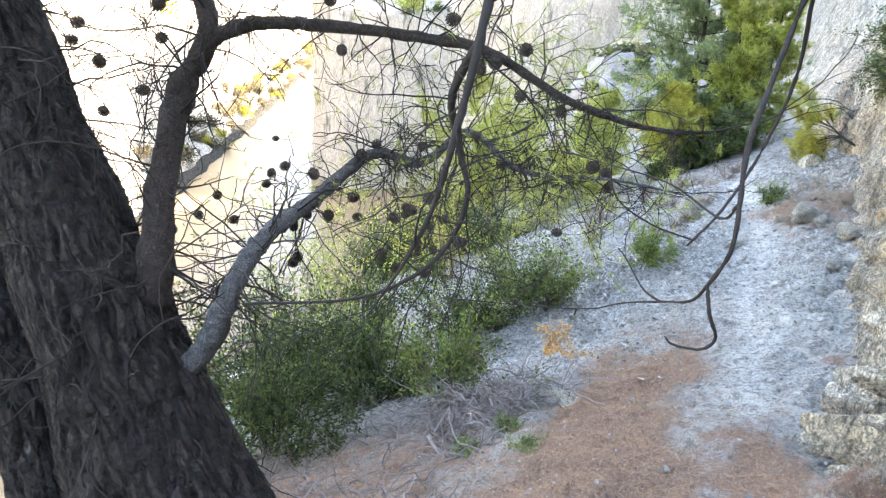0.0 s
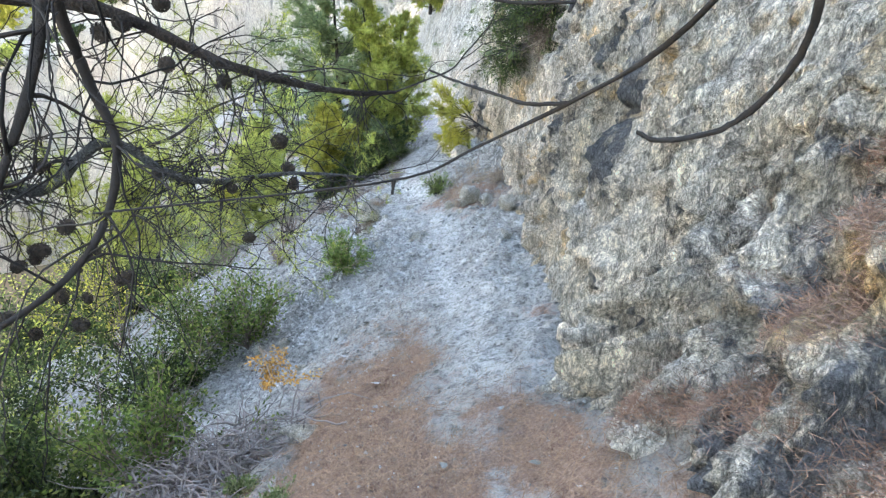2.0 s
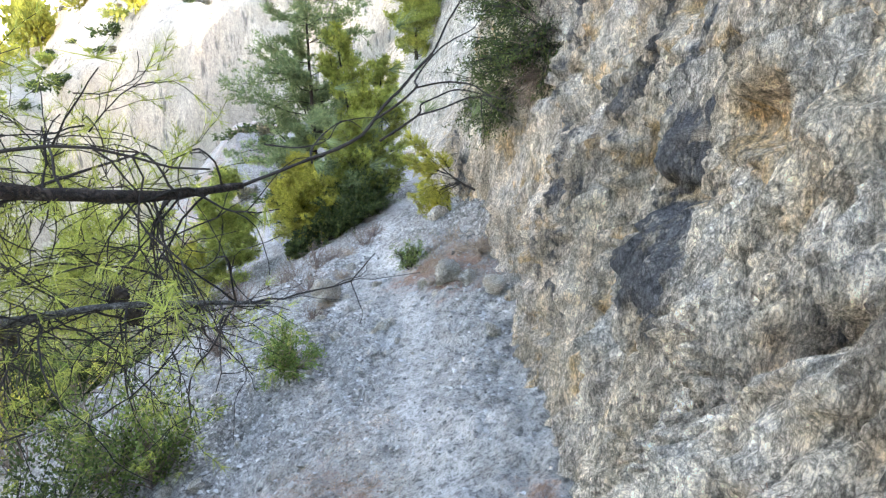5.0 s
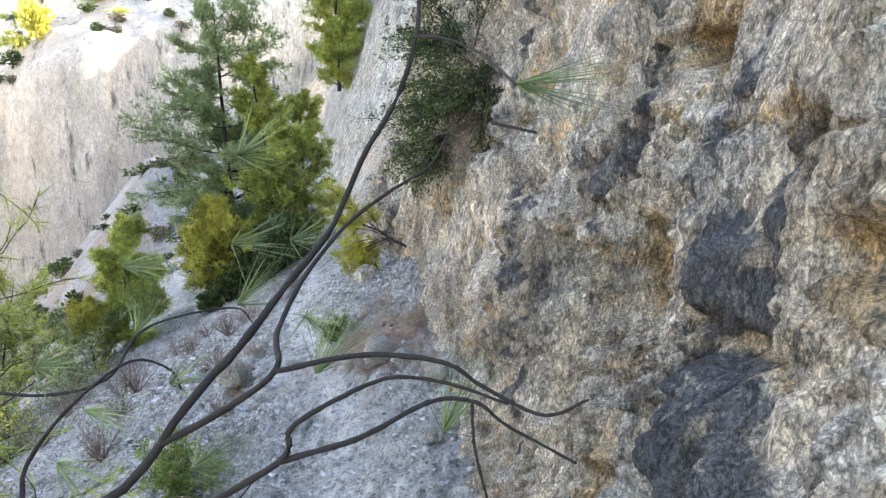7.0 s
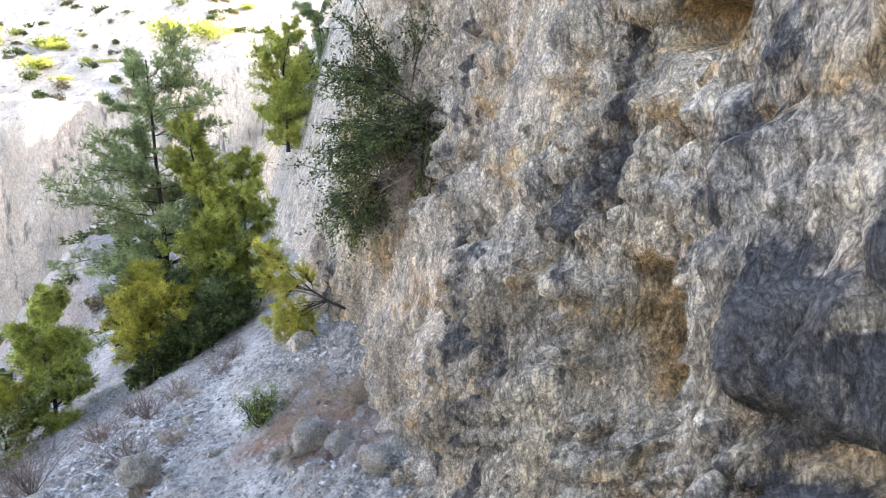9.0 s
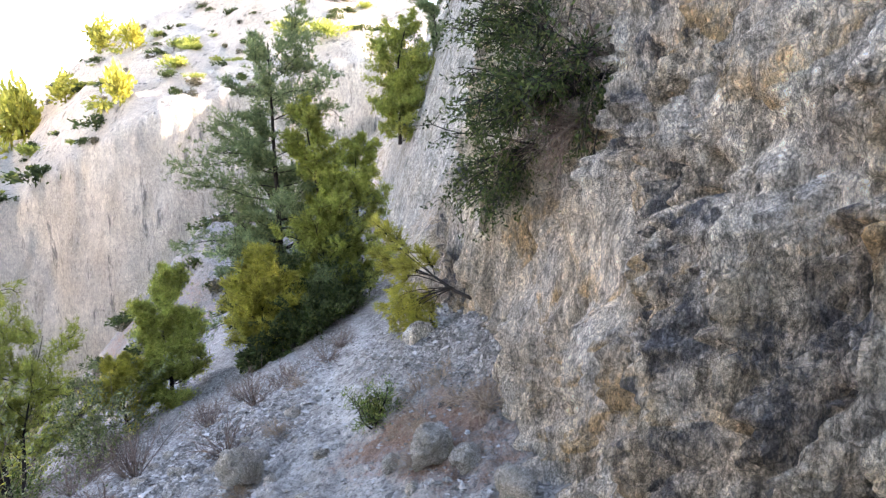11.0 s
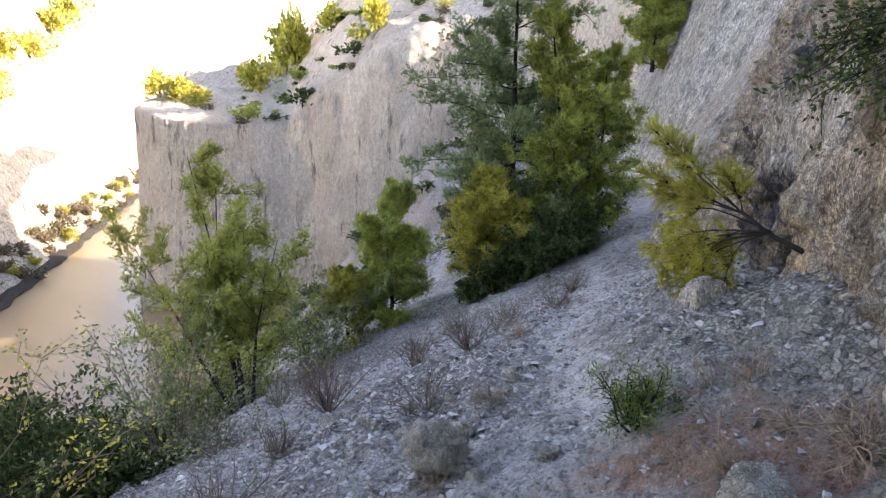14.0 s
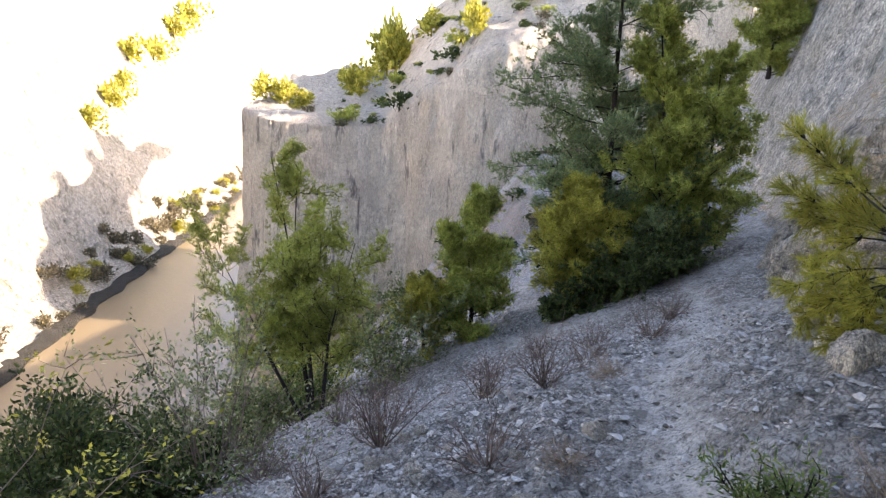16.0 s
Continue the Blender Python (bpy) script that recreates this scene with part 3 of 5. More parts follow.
disp += marl * (0.03 * puff((q + warp * 0.2) * 13, 56) + 0.02 * puff((q + warp * 0.2) * 29, 60))
groove = np.clip(-1.6 * puff(fl * [1, 0.8, 1] * 2.6 + warp * 0.5, 41), 0, 1)
hem = (CZ * 1.9 + 1.3 * fbm(q * [1.9, 0.5, 1.9], 2, 47) + 0.30 * vnoise(q * [9, 1, 9], 48) + 0.15 * vnoise(q * [22, 3, 22], 46)) % 1.0       # hanging hems: 0 at the lower edge
disp += np.clip(0.15 + vnoise(q * 1.7, 49), 0, 1) * 0.055 * (np.clip(hem / 0.07, 0, 1) * (1 - hem) ** 1.3 - 0.3)
pits = np.clip(vnoise((q * [1, 0.5, 1] + warp * 0.3) * 9.0, 53) - 0.32, 0, None)
disp -= 0.22 * rug * pits + 0.13 * rug * np.clip(vnoise((q * [1, 0.42, 1] + warp * 0.3) * 19.0, 50) - 0.30, 0, None)
disp -= disp.mean()
disp = disp * np.interp(CH, (-0.3, 0.3), (0.5, 1)) + face_offset(AY, CZ) * (1 + 0.3 * fbm(q * 5, 2, 66))
flat = np.stack([fx, CY, np.zeros_like(CY)], 1) - out * back[:, None] + out * disp[:, None]
flat[:, 2] = CZ + 0.02 * fbm(q * 11, 2, 71)
warm_rock, dark_rock = np.zeros_like(CY), np.zeros_like(CY)
MY, MZ = AY + 0.06 * fbm(q * 4.5, 3, 61), CZ + 0.06 * fbm(q * 4.5, 3, 62)
for cy, cz, ry, rz, a in LUMPS:
    g = np.exp(-(((MY - cy) / (ry * 1.15)) ** 2 + ((MZ - cz) / (rz * 1.15)) ** 2) ** 1.5)
    if a < 0 and ry < 0.35:
        warm_rock += g
    elif a > 0.1 and 3.2 < cy < 3.75:
        dark_rock += g
span = lambda v, lo, hi: np.clip((v - lo) / 0.05 + 0.5, 0, 1) * np.clip((hi - v) / 0.05 + 0.5, 0, 1)
warm_rock += span(AY, 4.02, 4.30) * span(CZ, 0.2, 0.6) + 0.8 * span(AY, 4.0, 4.2) * span(CZ, -0.75, 0.25) + span(AY, 4.0, 4.34) * span(CZ, 1.09, 1.36) + span(MY, 2.9, 3.38) * span(MZ, 0.55, 0.74)
warm_rock += 0.9 * np.exp(-((MY - 4.55) / 0.45) ** 2 - ((MZ - 0.45) / 0.05) ** 2) + 0.9 * np.exp(-((MY - 6.0) / 0.35) ** 2 - ((MZ + 0.36) / 0.13) ** 2) + 0.7 * np.exp(-((MY - 7.95) / 0.35) ** 2 - ((MZ - 0.2) / 0.25) ** 2)
streak = fbm(q * [3.4, 0.7, 3.4] + warp * 0.8, 3, 39)
zones = -0.32 + 1.2 * fbm(q * [0.9, 0.9, 0.9] + 3, 2, 58)
dark_rock = 1.25 * dark_rock * np.clip(1 + 0.5 * streak, 0.75, 1.2) + np.clip(streak * 1.5 + 0.9 * zones - 0.12, 0, 0.8) * (1 - 0.7 * groove) * (1 - 0.8 * panel) + 0.5 * marl
dark_rock += 1.0 * np.exp(-((MY - 3.50) / 0.09) ** 2 - ((MZ - 0.72) / 0.22) ** 4) + 1.1 * np.exp(-((MY - 3.55) / 0.24) ** 2 - ((MZ - 0.25) / 0.32) ** 4) + 0.4 * np.exp(-((MY - 4.72) / 0.42) ** 2 - ((MZ - 0.74) / 0.22) ** 2) + 0.45 * np.exp(-((MY - 6.1) / 0.12) ** 2 - ((MZ - 0.26) / 0.10) ** 2) + 0.3 * np.exp(-((MY - 3.85) / 0.12) ** 2 - ((CZ - 0.95) / 0.4) ** 2)
under = np.exp(-(hem / 0.2) ** 2) * np.clip(0.3 + 1.4 * vnoise(q * 1.1, 45), 0, 1)
warm_rock = 0.8 * warm_rock + 0.45 * groove * np.clip(0.5 + fbm(q * 0.8, 2, 44), 0, 1) + 0.7 * under + 0.25 * np.clip(fbm(q * [2.6, 0.9, 2.6] + 5, 3, 43) * 1.6 - 0.3, 0, 1)
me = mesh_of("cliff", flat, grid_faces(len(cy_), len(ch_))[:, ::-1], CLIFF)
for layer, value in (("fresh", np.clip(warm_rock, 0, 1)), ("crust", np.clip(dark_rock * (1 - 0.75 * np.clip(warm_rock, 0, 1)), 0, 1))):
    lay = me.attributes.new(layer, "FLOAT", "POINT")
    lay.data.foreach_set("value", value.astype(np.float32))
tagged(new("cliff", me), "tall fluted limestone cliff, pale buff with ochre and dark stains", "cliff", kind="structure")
# the plateau behind the cliff's edge
px_, py_ = axis((2.5, 10, 0.5), (10, 120, 4)), axis((-60, -6, 5), (-6, 22, 1), (22, 131, 4))
X, Y = (a.ravel() for a in np.meshgrid(px_, py_, indexing="ij"))
edge = knots(Y, FOOT_Y, FOOT_X)
# the 7 m rise is added to keep sun off the far spur
Z = land(edge, Y) + 12.5 + 7 * np.clip((Y - 26) / 10, 0, 1) * np.clip((72 - Y) / 16, 0, 1) + 0.18 * np.clip(X - edge - 8, 0, 60) - 3.0 * np.clip(edge + 6 - X, 0, None) + 0.3 * fbm(np.stack([X, Y, 0 * X], 1) * 0.3, 3, 77)
me = mesh_of("plateau", np.stack([X, Y, Z], 1), grid_faces(len(px_), len(py_)), HILL)
tagged(new("plateau", me), "stony limestone plateau above the cliff", "plateau", kind="structure")

# ---- water, far cliff and the opposite bank ----
me = mesh_of("water", [(-300, -80, -28), (60, -80, -28), (60, 420, -28), (-300, 420, -28)], [(0, 1, 2, 3)], WATER)
tagged(new("water", me), "still olive-brown canal water", "water", kind="structure")

RIM_X = (-60, -46, -44, -35, -29, -22, -16.8, -12.5, -3.3, 10, 40)
RIM_Z = (-3, -2.5, -1.9, -3.2, -3.6, -3.6, 0.6, 3.5, 7.8, 12, 18)
fu = axis((-44.6, 40, 0.35))
fv = np.concatenate([np.linspace(0, 1, 60), 1 + np.linspace(0, 1, 50)[1:]])
U, V = (a.ravel() for a in np.meshgrid(fu, fv, indexing="ij"))
rim = np.interp(U, RIM_X, RIM_Z)
lo, up = np.clip(V, 0, 1), np.clip(V - 1, 0, 1)
turn = np.clip(-41.5 - U, 0, None)
FX = U - up * 12
FY = 88.0 + 2.5 * np.sin(U * 0.23) + lo * 2.2 + turn ** 2 * 2.5 + up * 45
FZ = -29 + (rim + 29) * lo + up * (np.interp(U, (-45, -30, -16, -3, 20), (5.5, 9, 13, 17, 22)))
q = np.stack([FX * 0.35, FZ * 0.10, FY * 0.2], 1)
FY = FY + (1 - up) * (0.9 * fbm(q * 0.6, 3, 81) + 0.45 * fbm(q * 2.4, 4, 82)) * np.clip(1.2 - up * 4, 0, 1)
FZ = FZ + np.where(V > 1, 1.0 * fbm(np.stack([FX, FY, 0 * FX], 1) * 0.22, 3, 83), 0)
me = mesh_of("far_cliff", np.stack([FX, FY, FZ], 1), grid_faces(len(fu), len(fv)), FAR_ROCK)
tagged(new("far_cliff", me), "far pale canal cliff with dark vertical streaks under a stony hillside", "cliff", kind="structure")

bu, bv = axis((-80, 330, 1.6)), np.concatenate([np.linspace(0, 1, 14), 1 + np.linspace(0, 1, 30)[1:]])
U, V = (a.ravel() for a in np.meshgrid(bu, bv, indexing="ij"))
lo, up = np.clip(V, 0, 1), np.clip(V - 1, 0, 1)
way, side = np.array([-0.29, 0.957]), np.array([-0.957, -0.29])
o = lo * 6 + up * 22 + 1.2 * fbm(np.stack([U * 0.2, V * 3, 0 * U], 1), 3, 91)
BX, BY = -51.4 + way[0] * U + side[0] * o, 59.5 + way[1] * U + side[1] * o
BZ = -28.6 + lo * 4.2 + up * 48 + 0.5 * fbm(np.stack([U * 0.5, V * 4, 0 * U], 1), 3, 93)
me = mesh_of("canal_bank", np.stack([BX, BY, BZ], 1), grid_faces(len(bu), len(bv)), HILL)
tagged(new("canal_bank", me), "sunlit pale limestone wall of the opposite canal bank", "bank", kind="structure")

# a dark strip along the foot of the bank, at the water
EDGE_DARK = rock_material("dark_edge", (0.06, 0.058, 0.05), (0.045, 0.04, 0.032), (0.02, 0.02, 0.018), (0.05, 0.04, 0.025), 1.0, 0.4)
wu = axis((-80, 330, 1.5))
prof = np.array([(-0.9, -28.8), (-0.8, -27.75), (-0.4, -27.6), (0.5, -27.5), (1.2, -27.4)])
U, K = (a.ravel() for a in np.meshgrid(wu, np.arange(len(prof)), indexing="ij"))
o = prof[K, 0] + 0.5 * fbm(np.stack([U * 0.3, K * 0.2, 0 * U], 1), 3, 95)
WZ = prof[K, 1] + np.where(K > 0, 0.12, 0) * fbm(np.stack([U * 0.6, K * 0.3, 0 * U], 1), 3, 96)
me = mesh_of("bank_edge", np.stack([-51.4 + way[0] * U + side[0] * o, 59.5 + way[1] * U + side[1] * o, WZ], 1), grid_faces(len(wu), len(prof)), EDGE_DARK)
tagged(new("bank_edge", me), "dark strip along the water at the foot of the bank", "bank edge", kind="structure")

# ---- growing things ----
def z_at(x, y):
    return float(rough_land(np.array([float(x)]), np.array([float(y)]))[0])


def pine(base, top, radius, seed, needles, bark=BARK_RED, limbs=34, start=0.22, reach=1.8, tufts=7, blade=(14, 0.12, 0.011), droop=0.0,
         label="Aleppo pine with an open uneven green crown", category="pine tree", group="", name="pine_tree", narrow=0.75, pads=1.0, loose=0.03, ball=False):
    """A pine from base to top: trunk with limbs, crown of needle tufts."""
    rng = np.random.default_rng(seed)
    base, top = np.asarray(base, float), np.asarray(top, float)
    h = np.linalg.norm(top - base)
    ob = thing(name, label, category, group, tuple(base))
    wood, green = Soup(), Soup()
    mid = (base + top) / 2 + rng.normal(0, 0.05 * h, 3) * [1, 1, 0.2]
    trunk = spline([base - [0, 0, 0.25], base + (mid - base) * 0.5 + rng.normal(0, 0.02 * h, 3), mid, top], 26)
    tube(wood, trunk, np.linspace(radius, radius * 0.12, 26), 8, 0.2, seed)
    roots, ways = [], []
    for k in range(limbs):
        f = start + (1 - start) * (k + rng.uniform(0, 1)) / limbs
        p = trunk[min(25, int(f * 25))]
        a = rng.uniform(0, 2 * np.pi)
        ln = reach * (1 - f) ** narrow * rng.uniform(0.45, 1.15) + 0.10 * reach
        if ball:
            ln = reach * math.sqrt(max(0.05, 1 - ((f - 0.42) / 0.6) ** 2)) * rng.uniform(0.6, 1.1)
        limb = shoot(rng, p, [math.cos(a), math.sin(a), 0.25 + 0.5 * f + droop], ln, 8, 0.17, 0.04)
        tube(wood, limb, np.linspace(radius * 0.28 * (1.1 - f), 0.006, 8), 5)
        for j in range(2, 8):
            for s in range(7):
                d = unit(limb[min(j, 6) + 1] - limb[min(j, 6)])
                tw = shoot(rng, limb[j], d + rng.normal(0, 0.75, 3) * [1, 1, pads] + [0, 0, 0.2 * pads], ln * rng.uniform(0.10, 0.26) + 0.07, 5, 0.2, 0.05)
                if s < 1:
                    tube(wood, tw, np.linspace(0.008, 0.003, 5), 3)
                t = rng.uniform(0.25, 1.0, tufts)
                i = np.clip((t * 4).astype(int), 0, 3)
                roots.append(tw[i] + (tw[i + 1] - tw[i]) * (t * 4 - i)[:, None] + rng.normal(0, loose, (tufts, 3)))
                ways.append(unit(tw[i + 1] - tw[i]) + [0, 0, 0.25])
    blades(green, rng, np.concatenate(roots), np.concatenate(ways), blade[0], blade[1], blade[2], 0.55)
    part("trunk", wood.mesh("trunk", bark, True, base), ob, "dark furrowed trunk and limbs")
    part("crown", green.mesh("crown", needles, False, base), ob)
    return ob


def bush(base, height, spread, seed, leaf, wood_mat=TWIG_DARK, stems=16, twigs=7, leafy=7, blade=(0.035, 0.016), way=(0, 0, 1), lift=0.02, thick=0.008,
         name="bush", label="leafy green bush", category="bush", group="", needle=False, scatter=0.02, wander=0.22, sink=0.04):
    """A many-stemmed bush; leaf None leaves it bare."""
    rng = np.random.default_rng(seed)
    base = np.asarray(base, float)
    ob = thing(name, label, category, group, tuple(base))
    wood, green, roots, ways = Soup(), Soup(), [], []
    for k in range(stems):
        d = unit(np.asarray(way, float) + rng.normal(0, 1, 3) * spread / height * [1, 1, 0.4])
        s = shoot(rng, base + rng.normal(0, 0.05, 3) * [1, 1, 0] * spread - [0, 0, sink], d, height * rng.uniform(0.6, 1.15), 9, wander * 0.6, lift)
        tube(wood, s, np.linspace(thick, thick * 0.3, 9), 4)
        for j in range(twigs):
            i = rng.integers(2, 9)
            t = shoot(rng, s[i], unit(s[i] - s[i - 1]) + rng.normal(0, 0.6, 3), height * rng.uniform(0.12, 0.4), 6, wander, lift)
            tube(wood, t[::2], np.linspace(thick * 0.45, thick * 0.18, 3), 3)
            if leaf is None:
                for _ in range(1 + (j % 2)):
                    u = shoot(rng, t[rng.integers(2, 5)], unit(t[-1] - t[0]) + rng.normal(0, 0.6, 3), height * rng.uniform(0.08, 0.2), 4, wander, lift)
                    tube(wood, u, np.linspace(thick * 0.28, thick * 0.14, 4), 3)
            roots.append(t[1:])
            ways.append(np.repeat(unit(t[-1] - t[0])[None], 5, 0))
    part("branchwork", wood.mesh("branchwork", wood_mat, True, base), ob)
    if leaf is not None:
        r, w = np.concatenate(roots), np.concatenate(ways)
        if needle:
            blades(green, rng, r, w, leafy, blade[0], blade[1], 0.5)
        else:
            leaves(green, rng, r, w, leafy, blade[0], blade[1], 0.7, scatter)
        part("foliage", green.mesh("foliage", leaf, False, base), ob)
    return ob


def unit_sphere(level):
    bm = bmesh.new()
    bmesh.ops.create_icosphere(bm, subdivisions=level, radius=1.0)
    v = np.array([p.co[:] for p in bm.verts])
    f = np.array([[p.index for p in t.verts] for t in bm.faces])
    bm.free()
    return v, f


BALL2, BALL4, BALL5 = unit_sphere(2), unit_sphere(4), unit_sphere(5)


def rock(x, y, size, seed, label="weathered pale limestone boulder", mat=STONE, sink=0.35, name="boulder", group="", z=None):
    """A boulder with broken faces, bedded in the ground."""
    rng = np.random.default_rng(seed)
    v, f = BALL5 if max(size) > 0.09 else BALL4
    v = v.copy()
    for _ in range(7):
        n = unit(rng.normal(0, 1, 3))
        d = v @ n
        v -= np.clip(d - rng.uniform(0.5, 0.8), 0, None)[:, None] * n * 0.85
    v += v * (0.22 * fbm(v * 1.7 + seed, 3, seed) + 0.05 * fbm(v * 9 + seed, 3, seed + 5))[:, None]
    v *= np.asarray(size)
    ob = tagged(new(name, mesh_of(name, v, f, mat)), label, "rock", group)
    zz = z_at(x, y) if z is None else z
    ob.location = (x, y, zz + size[2] * (1 - 2 * sink))
    ob.rotation_euler[2] = rng.uniform(0, 6.28)
    return ob


# ---- the leaning pine by the path, with its dead twigs and cones ----
E_MAIN = ((-0.184, 0.52, 0.734), (0.04, 0.54, 0.741), (0.112, 0.532, 0.768), (0.162, 0.471, 0.809), (0.188, 0.392, 0.853), (0.186, 0.293, 0.922), (0.194, 0.252, 0.985), (0.197, 0.278, 1.034), (0.203, 0.324, 1.09), (0.235, 0.40, 1.19), (0.27, 0.45, 1.34))
E_FORK = ((0.162, 0.471, 0.809), (0.143, 0.505, 0.806), (0.131, 0.535, 0.81), (0.112, 0.605, 0.818), (0.098, 0.63, 0.825))
E_STUB = ((0.042, 0.54, 0.742), (0.04, 0.538, 0.73))
E_LOW = ((0.164, 0.378, 0.801), (0.175, 0.366, 0.797), (0.205, 0.345, 0.808), (0.212, 0.31, 0.845), (0.193, 0.281, 0.892), (0.186, 0.293, 0.922))
E_UP = ((0.195, 0.542, 0.877), (0.249, 0.62, 0.917), (0.305, 0.71, 0.99), (0.33, 0.70, 1.12), (0.30, 0.60, 1.26), (0.27, 0.45, 1.34))
E_CURL = ((0.203, 0.55, 0.884), (0.14, 0.59, 0.889), (0.082, 0.566, 0.932), (0.066, 0.585, 0.979), (0.075, 0.62, 1.03))
E_SIDE = ((0.197, 0.278, 1.03), (0.19, 0.33, 0.995), (0.14, 0.44, 1.0), (0.06, 0.55, 0.99), (-0.02, 0.63, 0.985))
D_MAIN = ((-0.196, 0.999, 1.376), (-0.208, 0.933, 1.228), (-0.211, 0.82, 1.096), (-0.232, 0.749, 0.943), (-0.26, 0.724, 0.82), (-0.311, 0.706, 0.703), (-0.394, 0.715, 0.56))
D_LOOP = ((-0.274, 1.199, 1.107), (-0.357, 1.28, 0.95), (-0.352, 1.378, 0.788), (-0.318, 1.38, 0.643), (-0.362, 1.359, 0.489), (-0.458, 1.293, 0.387), (-0.636, 1.221, 0.314), (-0.956, 1.135, 0.287))
F_ONE = ((0.587, 2.993, 0.591), (0.716, 2.981, 0.638), (0.841, 2.939, 0.693), (0.899, 2.93, 0.761), (0.944, 2.942, 0.8), (0.987, 2.956, 0.843), (1.033, 2.979, 0.884), (1.065, 2.99, 0.941), (1.097, 2.988, 0.991), (1.119, 2.992, 1.045), (1.134, 3.019, 1.093))
F_TWO = ((0.876, 2.932, 0.731), (0.922, 2.898, 0.766), (0.959, 2.869, 0.803), (0.969, 2.913, 0.816), (1, 2.951, 0.848), (1.041, 2.965, 0.886), (1.085, 2.974, 0.912), (1.127, 2.983, 0.932), (1.152, 3, 0.956))
F_THREE = ((0.959, 2.869, 0.803), (1.016, 2.846, 0.814), (1.068, 2.822, 0.809), (1.093, 2.807, 0.792), (1.12, 2.77, 0.781), (1.138, 2.744, 0.8))
F_FOUR = ((0.88, 2.887, 0.69), (0.954, 2.846, 0.745), (0.964, 2.847, 0.768), (0.995, 2.848, 0.782), (1.033, 2.835, 0.798), (1.07, 2.818, 0.794), (1.104, 2.789, 0.784))
F_FIVE = ((0.954, 2.846, 0.745), (1.008, 2.826, 0.762), (1.057, 2.82, 0.781), (1.087, 2.807, 0.781), (1.107, 2.794, 0.764), (1.149, 2.769, 0.738))
F_SIX = ((1.085, 2.807, 0.78), (1.084, 2.801, 0.75), (1.089, 2.789, 0.711))
F_SEVEN = ((0.654, 3.346, 0.646), (0.743, 3.305, 0.639), (0.816, 3.278, 0.659), (0.864, 3.323, 0.703), (0.973, 3.333, 0.713), (1, 3.316, 0.69))
F_EIGHT = ((0.752, 3.073, 0.624), (0.756, 3.101, 0.654), (0.795, 3.138, 0.691), (0.85, 3.165, 0.718), (0.888, 3.167, 0.701), (0.898, 3.157, 0.679))
F_NINE = ((1.119, 2.992, 1.048), (1.136, 2.962, 1.043), (1.142, 2.91, 1.028), (1.13, 2.83, 1.001))
F_TEN = ((1.136, 2.877, 0.974), (1.156, 2.844, 0.967))
TUFTS = ((1.13, 2.831, 1.002), (0.967, 3.078, 0.941), (0.962, 3.146, 0.842), (1.021, 3.12, 0.845), (1.013, 2.987, 0.745), (1.079, 2.845, 0.74), (0.845, 3.298, 0.795), (1.028, 3.098, 0.765), (0.8, 3.175, 0.667), (0.887, 3.143, 0.694), (0.971, 3.231, 0.747), (0.754, 3.206, 0.712), (0.9, 3.115, 0.604), (0.848, 3.381, 0.679), (0.767, 3.176, 0.611))
TRUNK = ((-0.95, 0.95, -1.75), (-1.135, 1.157, -1.381), (-1.517, 1.424, -1.071), (-1.937, 1.681, -0.636), (-2.296, 1.919, -0.149), (-2.747, 2.211, 0.386), (-3.079, 2.455, 0.873), (-3.513, 2.772, 1.585), (-4.0, 3.2, 2.8))
STEM = ((-1.75, 1.2, -2.1), (-1.905, 1.3, -1.671), (-2.329, 1.551, -1.246), (-2.808, 1.883, -0.605), (-3.385, 2.232, -0.002), (-3.839, 2.539, 0.698), (-4.3, 2.9, 1.8))
LIMB_A = ((-1.95, 1.80, -0.45), (-1.87, 1.85, -0.18), (-2.019, 2.235, 0.311), (-2.075, 2.547, 0.676), (-2.012, 2.722, 0.921), (-2.139, 2.856, 1.301), (-2.2, 3.0, 1.9))
LIMB_B = ((-2.03, 2.70, 0.88), (-1.788, 2.799, 0.98), (-1.47, 2.875, 0.986), (-1.028, 2.859, 0.971), (-0.55, 2.836, 0.922), (-0.179, 2.79, 0.744), (0.144, 2.767, 0.648), (0.40, 2.86, 0.60), (0.587, 2.993, 0.591))
LIMB_C = ((-1.80, 1.70, -0.60), (-1.60, 1.80, -0.40), (-1.545, 2.049, -0.12), (-1.557, 2.42, -0.025), (-1.553, 2.984, -0.01), (-1.391, 3.534, 0.148), (-1.098, 3.683, 0.08), (-0.808, 3.837, 0.282), (-0.519, 3.825, 0.099), (-0.284, 3.851, 0.034), (0.164, 3.853, 0.057), (0.652, 3.934, -0.015))

pine_base = Vector((-1.2, 1.2, -1.6))
old_pine = thing("pine_tree", "old leaning Aleppo pine with dead lower twigs and many dark cones", "pine tree", at=pine_base)
rng = np.random.default_rng(11)


def limb(name, pts, r0, r1, n, sides, mat, rough=0.25, seed=1, label=""):
    s = Soup()
    line = spline(pts, n)
    tube(s, line, np.linspace(r0, r1, n), sides, rough, seed)
    part(name, s.mesh(name, mat, True, pine_base), old_pine, label)
    return line


